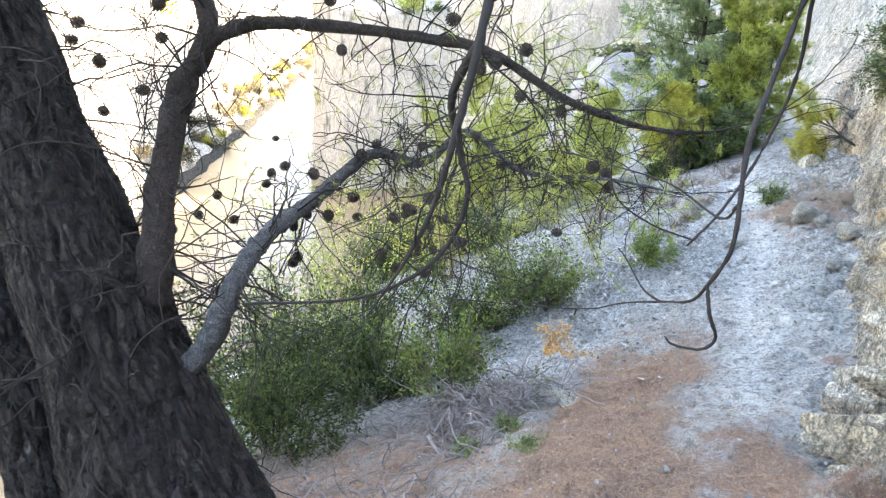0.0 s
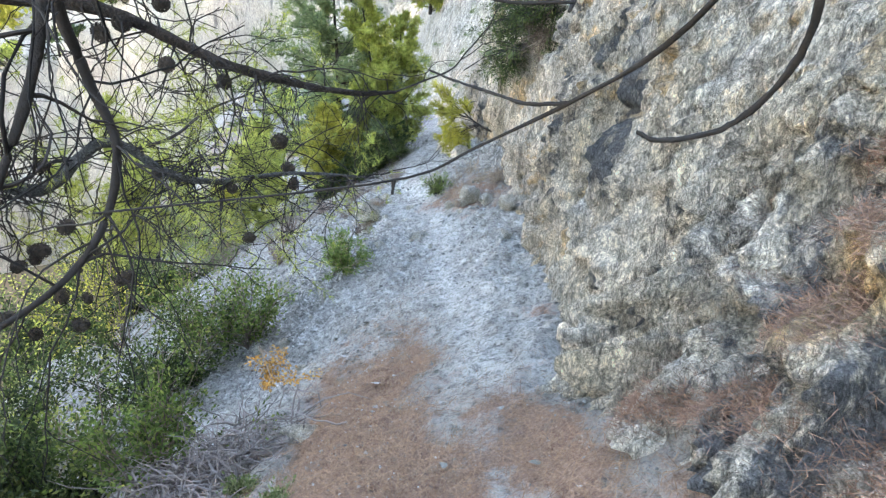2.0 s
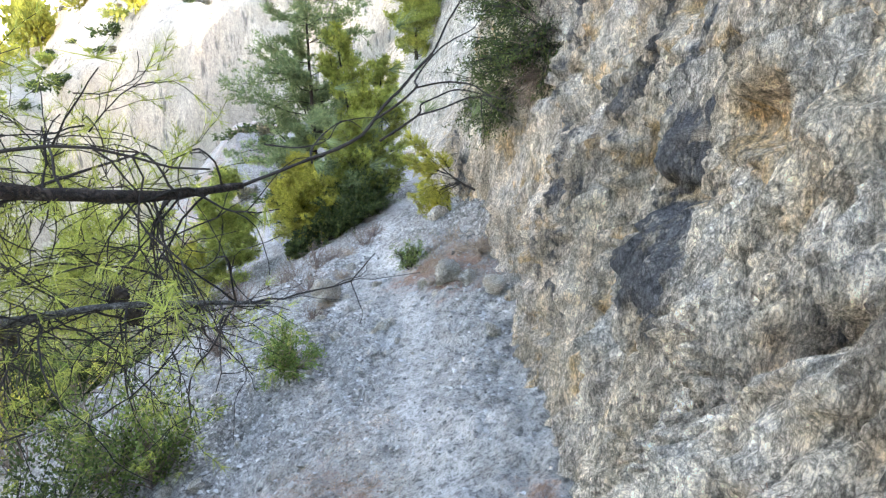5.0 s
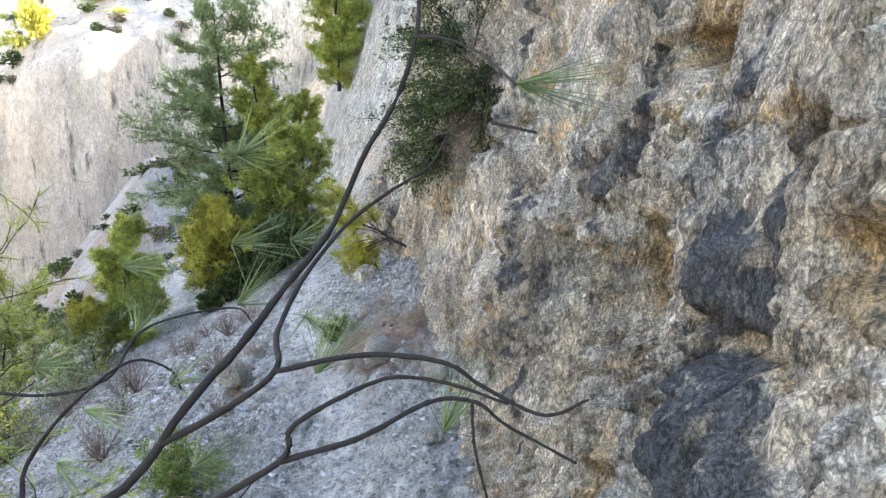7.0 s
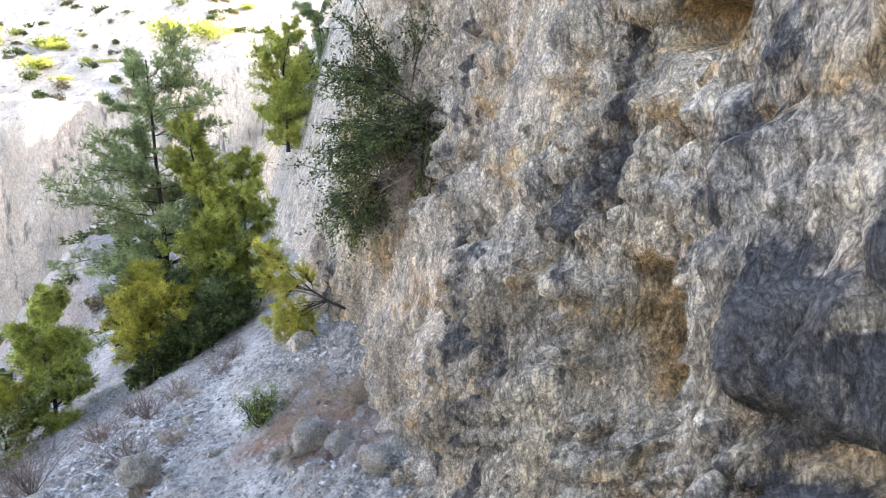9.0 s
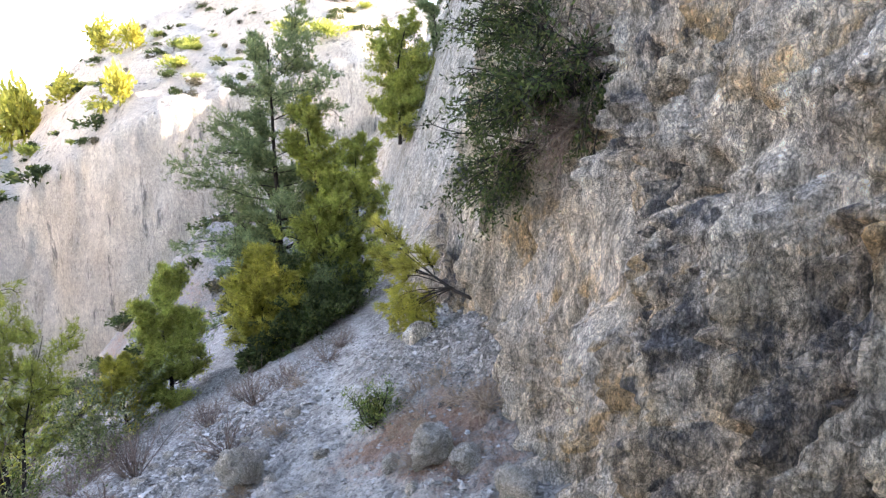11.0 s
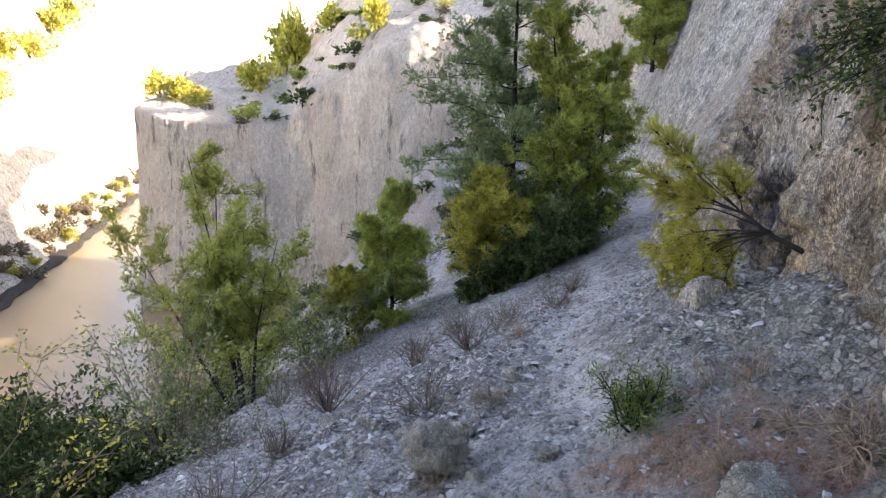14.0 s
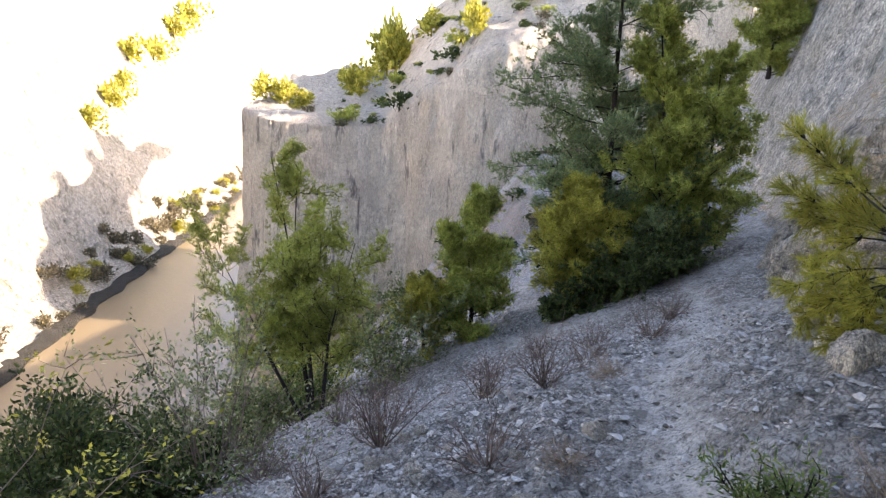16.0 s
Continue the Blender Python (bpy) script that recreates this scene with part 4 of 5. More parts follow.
def furrowed(name, pts, r0, r1, n, sides, seed, label):
    """A trunk with deep bark plates that run along it."""
    s = Soup()
    line = spline(pts, n)
    radii = np.linspace(r0, r1, n)
    tube(s, line, radii, sides)
    run = np.concatenate([[0], np.cumsum(np.linalg.norm(np.diff(line, axis=0), axis=1))])
    ang = np.tile(np.arange(sides) * 2 * np.pi / sides, n)
    rad, ln = np.repeat(radii, sides), np.repeat(run, sides)
    c = np.stack([np.cos(ang) * rad, np.sin(ang) * rad, ln], 1)
    bend = 0.04 * np.stack([fbm(c * 4, 2, seed), fbm(c * 4, 2, seed + 1), fbm(c * 4, 2, seed + 2)], 1)
    plate = lambda f, st, sd: np.minimum(np.abs(vnoise((c * [1, 1, st] + bend) * f, sd)), 0.28) / 0.28
    k = 0.10 * fbm(c * 2.2, 2, seed + 3) * rad + 0.030 * (plate(13, 0.22, seed + 4) - 0.7) + 0.014 * (plate(27, 0.3, seed + 5) - 0.7) + 0.005 * fbm(c * 45, 2, seed + 6)
    v = s.v[0][:n * sides]
    v += unit(v - np.repeat(line, sides, 0)) * k[:, None]
    part(name, s.mesh(name, BARK, True, pine_base), old_pine, label)
    return line


trunk = furrowed("trunk", TRUNK, 0.44, 0.16, 300, 200, 2, "thick dark furrowed trunk")
furrowed("second_trunk", STEM, 0.26, 0.13, 200, 120, 13, "dark second trunk")
la = limb("limb", LIMB_A, 0.085, 0.045, 40, 14, BARK_RED, 0.3, 4)
lb = limb("limb", LIMB_B, 0.042, 0.007, 70, 10, BARK_RED, 0.25, 5)
lc = limb("limb", LIMB_C, 0.062, 0.007, 90, 12, BARK_GREY, 0.25, 6, "grey lichened limb")
ld = limb("hanging_branch", D_MAIN, 0.013, 0.002, 50, 8, TWIG_DARK, 0.2, 7)
ll = limb("hanging_branch", D_LOOP, 0.013, 0.004, 60, 7, TWIG_DARK, 0.2, 8)
for pts, r0, r1 in ((E_MAIN, 0.0008, 0.0038), (E_FORK, 0.0020, 0.0009), (E_STUB, 0.0018, 0.0012), (E_LOW, 0.0014, 0.0026), (E_UP, 0.0020, 0.0038), (E_CURL, 0.0015, 0.0009), (E_SIDE, 0.0018, 0.0008)):
    limb("overhanging_twig", pts, r0, r1, 46, 7, TWIG_DARK, 0.35, 9)
for k, pts in enumerate((F_ONE, F_TWO, F_THREE, F_FOUR, F_FIVE, F_SIX, F_SEVEN, F_EIGHT, F_NINE, F_TEN)):
    r = (0.0042, 0.0030, 0.0023, 0.0027, 0.0023, 0.0012, 0.0024, 0.0024, 0.0015, 0.0013)[k]
    limb("branch_end", pts, r, 0.0018 if k == 0 else 0.0010, 44, 7, TWIG_DARK, 0.3, 20 + k)

fine = Soup()
tips = []


def dress(line, count, lo, hi, length, thick, sag, subs=3):
    """Hang crooked dead twigs along a limb."""
    for _ in range(count):
        f = rng.uniform(lo, hi)
        p = line[int(f * (len(line) - 1))]
        d = rng.normal(0, 1, 3) + [0, 0, -0.1]
        t = shoot(rng, p, d, length * rng.uniform(0.4, 1.2), 9, 0.22, sag)
        tube(fine, t, np.linspace(thick, thick * 0.4, 9), 4)
        tips.append(t[-1])
        for _ in range(subs):
            i = rng.integers(2, 8)
            u = shoot(rng, t[i], unit(t[i] - t[i - 1]) + rng.normal(0, 0.6, 3), length * rng.uniform(0.25, 0.6), 7, 0.25, sag)
            tube(fine, u, np.linspace(thick * 0.55, thick * 0.3, 7), 3)
            tips.append(u[-1])


dress(lb, 60, 0.10, 0.75, 0.50, 0.0045, -0.07)
dress(lb, 30, 0.6, 0.99, 0.35, 0.003, -0.12)
dress(lc, 120, 0.42, 0.99, 0.62, 0.0045, -0.06, 4)
dress(lc, 60, 0.15, 0.6, 0.55, 0.006, -0.03)
dress(la, 70, 0.1, 1.0, 0.7, 0.006, -0.03)
dress(trunk, 80, 0.35, 0.9, 0.95, 0.007, -0.04)
dress(ld, 16, 0.1, 0.95, 0.32, 0.0024, -0.04)
dress(ll, 24, 0.1, 0.98, 0.42, 0.0028, -0.05)
part("twig_tangle", fine.mesh("twig_tangle", TWIG_DARK, True, pine_base), old_pine, "tangle of bare hanging dead twigs")

green = Soup()
tp = np.array([t for t in tips if -1.9 < t[0] < 0.9 and t[1] > 2.6])
blades(green, rng, tp[::2] + rng.normal(0, 0.02, (len(tp[::2]), 3)), np.tile([0, 0, -0.3], (len(tp[::2]), 1)) + rng.normal(0, 0.6, (len(tp[::2]), 3)), 16, 0.085, 0.0022, 0.45)
part("needles", green.mesh("needles", PINE, False, pine_base), old_pine)
green = Soup()
tf = np.array(TUFTS)
way = np.array([(0.8, -0.6, -0.15)] + [(0.5, -0.35, 0.1)] * 14) + rng.normal(0, 0.35, (15, 3)) * ([[0]] + [[1]] * 14)
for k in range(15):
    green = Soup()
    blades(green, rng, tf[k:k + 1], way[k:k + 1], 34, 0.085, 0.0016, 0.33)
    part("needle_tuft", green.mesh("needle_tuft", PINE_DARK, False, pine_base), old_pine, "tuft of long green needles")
# the leafy side branch of the same pine that hangs over the slope
hang, hg, hw, hd = Soup(), Soup(), [], []
for k in range(60):
    t = shoot(rng, (-0.25 + rng.uniform(-0.6, 0.35), 5.0 + rng.uniform(-0.4, 0.5), 0.30 + rng.uniform(-0.85, 0.45)), rng.normal(0, 1, 3) + [0.4, 0, 0.1], 0.5, 9, 0.2, -0.02)
    tube(hang, t, np.linspace(0.004, 0.002, 9), 4)
    for _ in range(5):
        i = rng.integers(2, 9)
        u = shoot(rng, t[i], unit(t[i] - t[i - 1]) + rng.normal(0, 0.5, 3), 0.28, 6, 0.2, 0.02)
        tube(hang, u, np.linspace(0.0025, 0.0015, 6), 3)
        hw.append(u[2:])
        hd.append(np.repeat(unit(u[-1] - u[0])[None], 4, 0))
tube(hang, spline([lc[60], (-0.5, 4.2, 0.25), (-0.3, 4.7, 0.35), (0.1, 5.1, 0.45)], 20), np.linspace(0.012, 0.006, 20), 6)
blades(hg, rng, np.concatenate(hw), np.concatenate(hd), 11, 0.085, 0.0036, 0.5)
part("side_branch", hang.mesh("side_branch", TWIG_DARK, True, pine_base), old_pine)
part("needles", hg.mesh("needles", PINE, False, pine_base), old_pine)

# the old pine's crown above the walker's head, unseen, added to shade the bushes
cw, cg, cr, cd = Soup(), Soup(), [], []
for k in range(46):
    s0 = trunk[int(rng.uniform(0.86, 1.0) * 299)]
    t = shoot(rng, s0, rng.normal(0, 1, 3) * [1, 1, 0.3] + [0.7, 0.1, 0.35], rng.uniform(1.6, 3.6), 10, 0.14, 0.03)
    t[:, 2] = np.maximum(t[:, 2], 2.1 + 0.06 * np.arange(10)) if t[-1, 1] < 6 else t[:, 2]
    tube(cw, t, np.linspace(0.035, 0.008, 10), 5)
    for _ in range(16):
        i = rng.integers(3, 10)
        u = shoot(rng, t[i], unit(t[i] - t[i - 1]) + rng.normal(0, 0.7, 3) + [0, 0, 0.3], 0.4, 5, 0.2, 0.05)
        cr.append(u)
        cd.append(np.repeat(unit(u[-1] - u[0])[None], 5, 0))
blades(cg, rng, np.concatenate(cr), np.concatenate(cd), 12, 0.12, 0.012, 0.55)
part("unseen_crown_limbs", cw.mesh("unseen_crown_limbs", BARK_RED, True, pine_base), old_pine)
part("crown", cg.mesh("crown", PINE, False, pine_base), old_pine)

# cones: overlapping scales round a core
cs = Soup()
v, f = BALL2
cs.add(v * [0.62, 0.62, 0.8], f)
for k in range(64):
    zc = 1 - 2 * (k + 0.5) / 64
    r, a = math.sqrt(1 - zc * zc), k * 2.39996
    n = np.array([r * math.cos(a), r * math.sin(a), zc])
    s = unit(np.cross(n, [0, 0.01, 1]))
    u = np.cross(s, n)
    c = n * [0.72, 0.72, 0.88]
    cs.add(np.array([c - s * 0.17 - u * 0.12, c + s * 0.17 - u * 0.12, c + s * 0.12 + u * 0.16 + n * 0.2, c - s * 0.12 + u * 0.16 + n * 0.2, c + n * 0.02 + u * 0.2]),
           np.array([[0, 1, 2], [0, 2, 3], [3, 2, 4], [0, 3, 4], [1, 4, 2]]))
cone_mesh = cs.mesh("pine_cone", CONE, False)
spots = [(0.04, 2.65, 0.44), (-0.15, 2.80, 0.66), (-2.72, 4.7, -0.13), (-1.36, 3.52, 0.22), (-1.42, 3.40, 0.17), (-1.62, 3.1, 0.10)]
for k in range(22):
    spots.append(tuple(np.array((-1.15, 3.4, -0.28)) + rng.normal(0, 1, 3) * [0.36, 0.25, 0.15]))
for k in range(8):
    spots.append(tuple(np.array((-2.25, 3.2, -0.25)) + rng.normal(0, 1, 3) * [0.3, 0.25, 0.12]))
for k in range(7):
    spots.append(tuple(lb[int(rng.uniform(0.25, 0.7) * 69)] + rng.normal(0, 0.06, 3)))
for k in range(6):
    spots.append(tuple(lc[int(rng.uniform(0.5, 0.95) * 89)] + rng.normal(0, 0.06, 3)))
for k in range(7):
    spots.append(tuple(np.array((-2.3, 2.5, 0.85)) + rng.normal(0, 1, 3) * [0.25, 0.2, 0.2]))
allw = np.concatenate([lb, lc, la, np.array(tips)])
for p in spots:
    c = new("pine_cone", cone_mesh)
    c.parent = old_pine
    c.matrix_basis = Matrix.Translation(Vector(p) - pine_base) @ Euler(rng.uniform(0, 3, 3)).to_matrix().to_4x4() @ Matrix.Scale(rng.uniform(0.030, 0.044), 4)
    near = allw[np.argmin(np.linalg.norm(allw - np.array(p), axis=1))]
    stalks = Soup()
    tube(stalks, spline([near, (near + p) / 2 + [0, 0, 0.02], p], 6), 0.003, 3)
    part("stalk", stalks.mesh("stalk", TWIG_DARK, True, pine_base), old_pine)

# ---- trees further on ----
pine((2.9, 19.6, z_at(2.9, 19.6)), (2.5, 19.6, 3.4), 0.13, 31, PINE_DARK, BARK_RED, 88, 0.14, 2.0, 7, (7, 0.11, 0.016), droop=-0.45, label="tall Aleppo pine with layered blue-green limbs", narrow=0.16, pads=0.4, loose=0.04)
pine((3.4, 18.9, z_at(3.4, 18.9)), (3.15, 18.9, 1.95), 0.08, 32, PINE, BARK_RED, 66, 0.12, 1.25, 7, (6, 0.10, 0.015), label="bright green young pine among other pines", narrow=0.35, loose=0.035, ball=True)
pine((4.2, 19.3, z_at(4.2, 19.3)), (4.4, 19.4, 1.25), 0.07, 33, PINE, BARK_RED, 52, 0.15, 1.0, 7, (6, 0.10, 0.015), label="small green pine under the cliff edge", narrow=0.4, loose=0.035, ball=True)
pine((2.0, 18.0, z_at(2.0, 18.0)), (2.0, 18.1, -1.2), 0.05, 34, PINE_YELLOW, BARK_RED, 66, 0.03, 0.95, 7, (6, 0.09, 0.014), label="rounded yellow-green young pine", narrow=0.35, loose=0.035, ball=True)
pine((0.1, 18.3, z_at(0.1, 18.3)), (0.2, 18.4, -1.6), 0.05, 35, PINE, BARK_RED, 60, 0.05, 0.85, 7, (6, 0.09, 0.014), label="yellowish green young pine on the slope", narrow=0.4, loose=0.035, ball=True)
pine((-0.75, 18.0, z_at(-0.75, 18.0)), (-0.75, 18.1, -3.3), 0.04, 36, PINE_YELLOW, BARK_RED, 22, 0.05, 0.65, 8, (12, 0.08, 0.011), label="low yellowish pine on the slope", narrow=0.4, loose=0.035, ball=True)
for k, (x, y, h, s) in enumerate(((3.2, 17.6, 1.0, 0.7), (2.6, 17.2, 0.9, 0.7), (3.7, 18.5, 1.2, 0.6), (1.9, 17.1, 0.6, 0.5), (2.2, 17.9, 1.1, 0.7))):
    bush((x, y, z_at(x, y)), h, s, 40 + k, LENTISK, TWIG_DARK, 22, 8, 8, (0.07, 0.035), label="dark green shrub in the shade of pines", category="shrub", group="dark shrubs under the pines")
bush((3.9, 18.9, z_at(3.9, 18.9)), 0.9, 0.35, 47, SHRUB, TWIG_DARK, 40, 2, 3, (0.35, 0.012), label="tuft of tall dark green grass", category="grass", needle=True, name="grass_tuft")
st = Soup()
tube(st, spline([(3.45, 19.5, -1.85), (3.8, 19.75, -1.68), (4.15, 19.8, -1.62)], 10), np.linspace(0.035, 0.02, 10), 6, 0.2, 3)
tagged(new("dead_stick", st.mesh("dead_stick", TWIG_GREY)), "bleached dead stick leaning in the shrubs", "stick")
# the spindly tree on the slope with scrub round its foot
for k, (dx, dy, tx, ty, tz, r, m) in enumerate(((0, 0, -1.35, 1.4, 4.3, 0.055, PINE), (-0.06, 0.1, -0.75, 1.2, 4.0, 0.05, PINE), (0.1, 0.05, 0.35, 0.8, 2.9, 0.045, PINE), (-0.15, 0, -1.9, 0.4, 2.9, 0.04, PINE))):
    b = (-2.3 + dx, 16.1 + dy, z_at(-2.3, 16.1))
    pine(b, (b[0] + tx, b[1] + ty, b[2] + tz), r, 50 + k, m, TWIG_DARK, 24, 0.34, 1.0, 4, (9, 0.09, 0.0095), label="thin young pine stem of a clump on the slope", narrow=0.07, group="young pines in one clump", loose=0.03)
for k, (x, y, h, s, m, lab) in enumerate(((-1.2, 16.9, 1.7, 1.1, OLIVE, "grey-green olive-like shrub on the slope"), (-3.6, 16.4, 1.6, 1.0, OLIVE, "grey-green olive-like shrub on the slope"), (-2.9, 16.6, 1.3, 0.8, SHRUB, "green shrub at a tree's foot"),
        (-3.3, 13.2, 1.3, 0.9, LENTISK, "dark low shrub on the slope"), (-4.6, 15.2, 1.2, 0.9, BUSH, "grey-green shrub on the slope"), (-2.4, 12.4, 0.8, 0.7, LENTISK, "low grey-green shrub on the slope"),
        (-6.2, 16.0, 0.8, 0.9, LENTISK, "dark shrub on the steep slope"), (-4.3, 13.4, 1.4, 0.9, LENTISK, "dark low shrub on the slope"), (-2.3, 10.5, 1.05, 0.7, LENTISK, "dark low shrub on the slope"), (-3.1, 11.4, 1.5, 0.8, LENTISK, "dark low shrub on the slope"), (-1.5, 10.3, 0.6, 0.6, LENTISK, "dark low shrub on the slope"), (-4.2, 12.3, 1.7, 0.9, LENTISK, "dark low shrub on the slope"), (-3.2, 18.6, 2.0, 1.2, PINE, "green scrub behind the tree"))):
    bush((x, y, z_at(x, y)), h, s, 60 + k, m, TWIG_GREY if k == 0 else TWIG_DARK, 21, 8, 6, (0.075, 0.032), label=lab, category="shrub", scatter=0.04)

# ---- bushes of the start ----
for k, (x, y, h, s, m, lab) in enumerate(((-1.2, 6.1, 1.1, 0.7, BUSH, "leafy green bush under the old pine"), (-1.7, 4.6, 0.9, 0.7, BUSH, "leafy green bush under the old pine"), (-2.5, 4.2, 1.3, 0.8, BUSH, "leafy green bush under the old pine"),
        (-2.6, 5.8, 1.5, 1.0, PINE, "bright green scrub below the path"), (-0.25, 6.4, 0.75, 0.35, BUSH, "dark glossy green bush beside the slope"), (-0.75, 6.9, 1.0, 0.5, BUSH, "dark glossy green bush beside the slope"),
        (-0.9, 3.9, 0.8, 0.5, BUSH, "small leafy bush by dead twigs"), (-3.4, 7.4, 2.4, 1.3, PINE, "bright green scrub below the path"), (-1.9, 8.6, 1.8, 1.0, PINE_YELLOW, "yellow-green scrub on the lower slope"),
        (-1.2, 10.8, 1.6, 1.0, OLIVE, "grey-green scrub on the lower slope"), (-2.2, 3.3, 1.0, 0.7, BUSH, "dense dark green bush under the old pine"), (-3.1, 4.6, 1.7, 0.9, BUSH, "dense dark green bush under the old pine"), (-2.2, 5.2, 1.4, 0.8, BUSH, "dense dark green bush under the old pine"))):
    bush((x, y, z_at(x, y)), h, s, 80 + k, LENTISK if k < 3 or k > 9 else m, TWIG_DARK if k < 3 or k > 9 else TWIG_BROWN, 24, 9, 7 if k < 3 or k > 9 else 3, (0.045, 0.02) if m is not PINE else (0.06, 0.02), label=lab, group="bushes under the old pine" if k < 3 else "", scatter=0.03)
bush((0.87, 7.1, z_at(0.87, 7.1)), 0.42, 0.24, 95, SHRUB, TWIG_DRY, 26, 5, 6, (0.05, 0.012), label="yellowish green bushy herb beside the path", category="herb", name="herb")
bush((2.34, 8.35, z_at(2.34, 8.35)), 0.29, 0.13, 96, SHRUB, TWIG_DARK, 22, 5, 4, (0.035, 0.008), label="small upright green shrub beside the path", category="herb", name="herb")
for k, (x, y) in enumerate(((-0.5, 2.75), (-0.25, 2.95), (-0.1, 2.5))):
    bush((x, y, z_at(x, y)), 0.10, 0.14, 97 + k, OLIVE, TWIG_DRY, 12, 4, 6, (0.03, 0.012), label="small green herb in fallen needles", category="herb", name="herb", group="small herbs in the needles")
bush((-0.12, 3.75, -0.95), 0.42, 0.06, 103, ORANGE, TWIG_DRY, 3, 6, 6, (0.03, 0.012), way=(0.35, -0.25, -0.9), lift=-0.02, label="withered orange branch hanging by the path", category="branch", name="dead_branch", thick=0.005)
# bare grey shrubs on the scree
for k, (x, y, h, s) in enumerate(((0.45, 10.4, 0.55, 0.25), (0.3, 9.4, 0.28, 0.2), (1.58, 11.14, 0.5, 0.3), (2.2, 14.2, 0.45, 0.5), (1.08, 11.4, 0.4, 0.22), (2.7, 13.1, 0.4, 0.35), (1.5, 15.0, 0.5, 0.5), (0.95, 13.6, 0.45, 0.4),
        (0.2, 11.6, 0.45, 0.35), (-1.0, 15.6, 0.6, 0.5), (-0.6, 12.6, 0.5, 0.4), (0.2, 8.6, 0.45, 0.35), (1.3, 9.5, 0.35, 0.3), (-0.6, 10.6, 0.5, 0.4), (2.0, 12.4, 0.35, 0.3), (3.1, 14.4, 0.4, 0.35), (1.2, 8.0, 0.2, 0.2))):
    bush((x, y, z_at(x, y)), h, s, 120 + k, None, TWIG_BROWN, 21, 7, name="dry_shrub", label="bare grey-brown dry shrub on the scree", category="shrub", group="dry shrubs on the slope", thick=0.0065, wander=0.2)
for k, (x, y, h, s, zz) in enumerate(((2.93, 7.62, 0.30, 0.30, -0.92), (2.86, 8.25, 0.26, 0.26, -1.0), (2.62, 8.1, 0.22, 0.35, None), (2.45, 8.0, 0.14, 0.4, None), (1.40, 8.42, 0.24, 0.16, None), (2.75, 7.3, 0.15, 0.3, None), (2.55, 7.75, 0.2, 0.3, None), (2.85, 7.9, 0.22, 0.3, None), (2.4, 7.55, 0.15, 0.3, None), (2.7, 8.4, 0.2, 0.3, None), (1.2, 11.2, 0.2, 0.25, None), (1.72, 9.3, 0.2, 0.2, None), (2.05, 10.9, 0.2, 0.2, None))):
    bush((x, y, z_at(x, y) if zz is None else zz), h, s, 150 + k, None, TWIG_DRY, 62, 5, name="dry_grass", label="tangled tuft of dry brown grass", category="dry grass", group="dry tufts on the slope", thick=0.0035, wander=0.45, lift=-0.08)

# the dark bush that hangs from the cliff
for k, (x, y, z, w) in enumerate(((3.62, 7.75, 1.05, (-0.8, -0.1, 0.15)), (3.60, 8.15, 0.72, (-0.9, 0.15, -0.45)), (3.66, 8.05, 1.45, (-0.7, -0.1, 0.5)), (3.55, 7.45, 1.10, (-0.7, -0.4, 0.0)))):
    bush((x, y, z), 0.72, 0.42, 170 + k, LENTISK, TWIG_DARK, 24, 11, 3, (0.04, 0.016), way=w, lift=-0.05, sink=0.0, label="dark bush with bare twigs hanging from the cliff", category="bush", name="cliff_bush", group="bush on the cliff", thick=0.009)

for k, (x, y, z, w) in enumerate(((3.60, 7.55, 0.85, (-0.8, -0.3, 0.1)), (3.62, 7.45, 1.25, (-0.8, -0.2, 0.2)))):
    bush((x, y, z), 0.6, 0.45, 176 + k, None, TWIG_BROWN, 26, 9, way=w, lift=-0.06, sink=0.0, label="bare grey twigs hanging from the cliff", category="bush", name="cliff_bush", group="bush on the cliff", thick=0.006, wander=0.3)

# the small wind-bent pine at the cliff's foot
sap = thing("pine_sapling", "wind-bent small yellow-green pine at the cliff foot", "sapling", at=(3.36, 9.0, -0.55))
rs = np.random.default_rng(5)
wood, green, rr, ww = Soup(), Soup(), [], []
root = np.array((3.36, 9.0, -0.55))
hub = np.array((3.10, 9.22, -0.38))
tube(wood, spline([root, (3.24, 9.12, -0.49), hub], 8), np.linspace(0.016, 0.011, 8), 6, 0.2)
for tx, ty, tz in ((2.74, 9.75, 0.03), (2.83, 9.7, -0.03), (2.73, 9.7, -0.25), (2.8, 9.65, -0.34), (2.86, 9.6, -0.52), (2.76, 9.55, -0.66), (2.89, 9.5, -0.73), (2.96, 9.4, -0.82), (3.09, 9.35, -0.88), (3.04, 9.3, -0.19), (2.92, 9.5, -0.28), (2.8, 9.55, -0.8), (3.0, 9.4, -0.68), (2.92, 9.45, -0.88)):
    t = spline([hub if tz > -0.45 else (hub + root) / 2, (hub + np.array((tx, ty, tz))) / 2 + rs.normal(0, 0.03, 3), (tx, ty, tz)], 8)
    tube(wood, t, np.linspace(0.0055, 0.0025, 8), 4)
    for j in range(4, 8):
        for _ in range(9):
            u = shoot(rs, t[j], unit(t[j] - t[j - 1]) + rs.normal(0, 0.6, 3), 0.11, 5, 0.15, 0.03)
            tube(wood, u, np.linspace(0.003, 0.0015, 5), 3)
            if j > 2:
                rr.append(u[1:])
                ww.append(np.repeat(unit(u[-1] - u[0])[None], 4, 0))
blades(green, rs, np.concatenate(rr), np.concatenate(ww), 16, 0.06, 0.0038, 0.5)
part("stem", wood.mesh("stem", TWIG_DARK, True, sap.location), sap)
part("foliage", green.mesh("foliage", PINE_YELLOW, False, sap.location), sap)

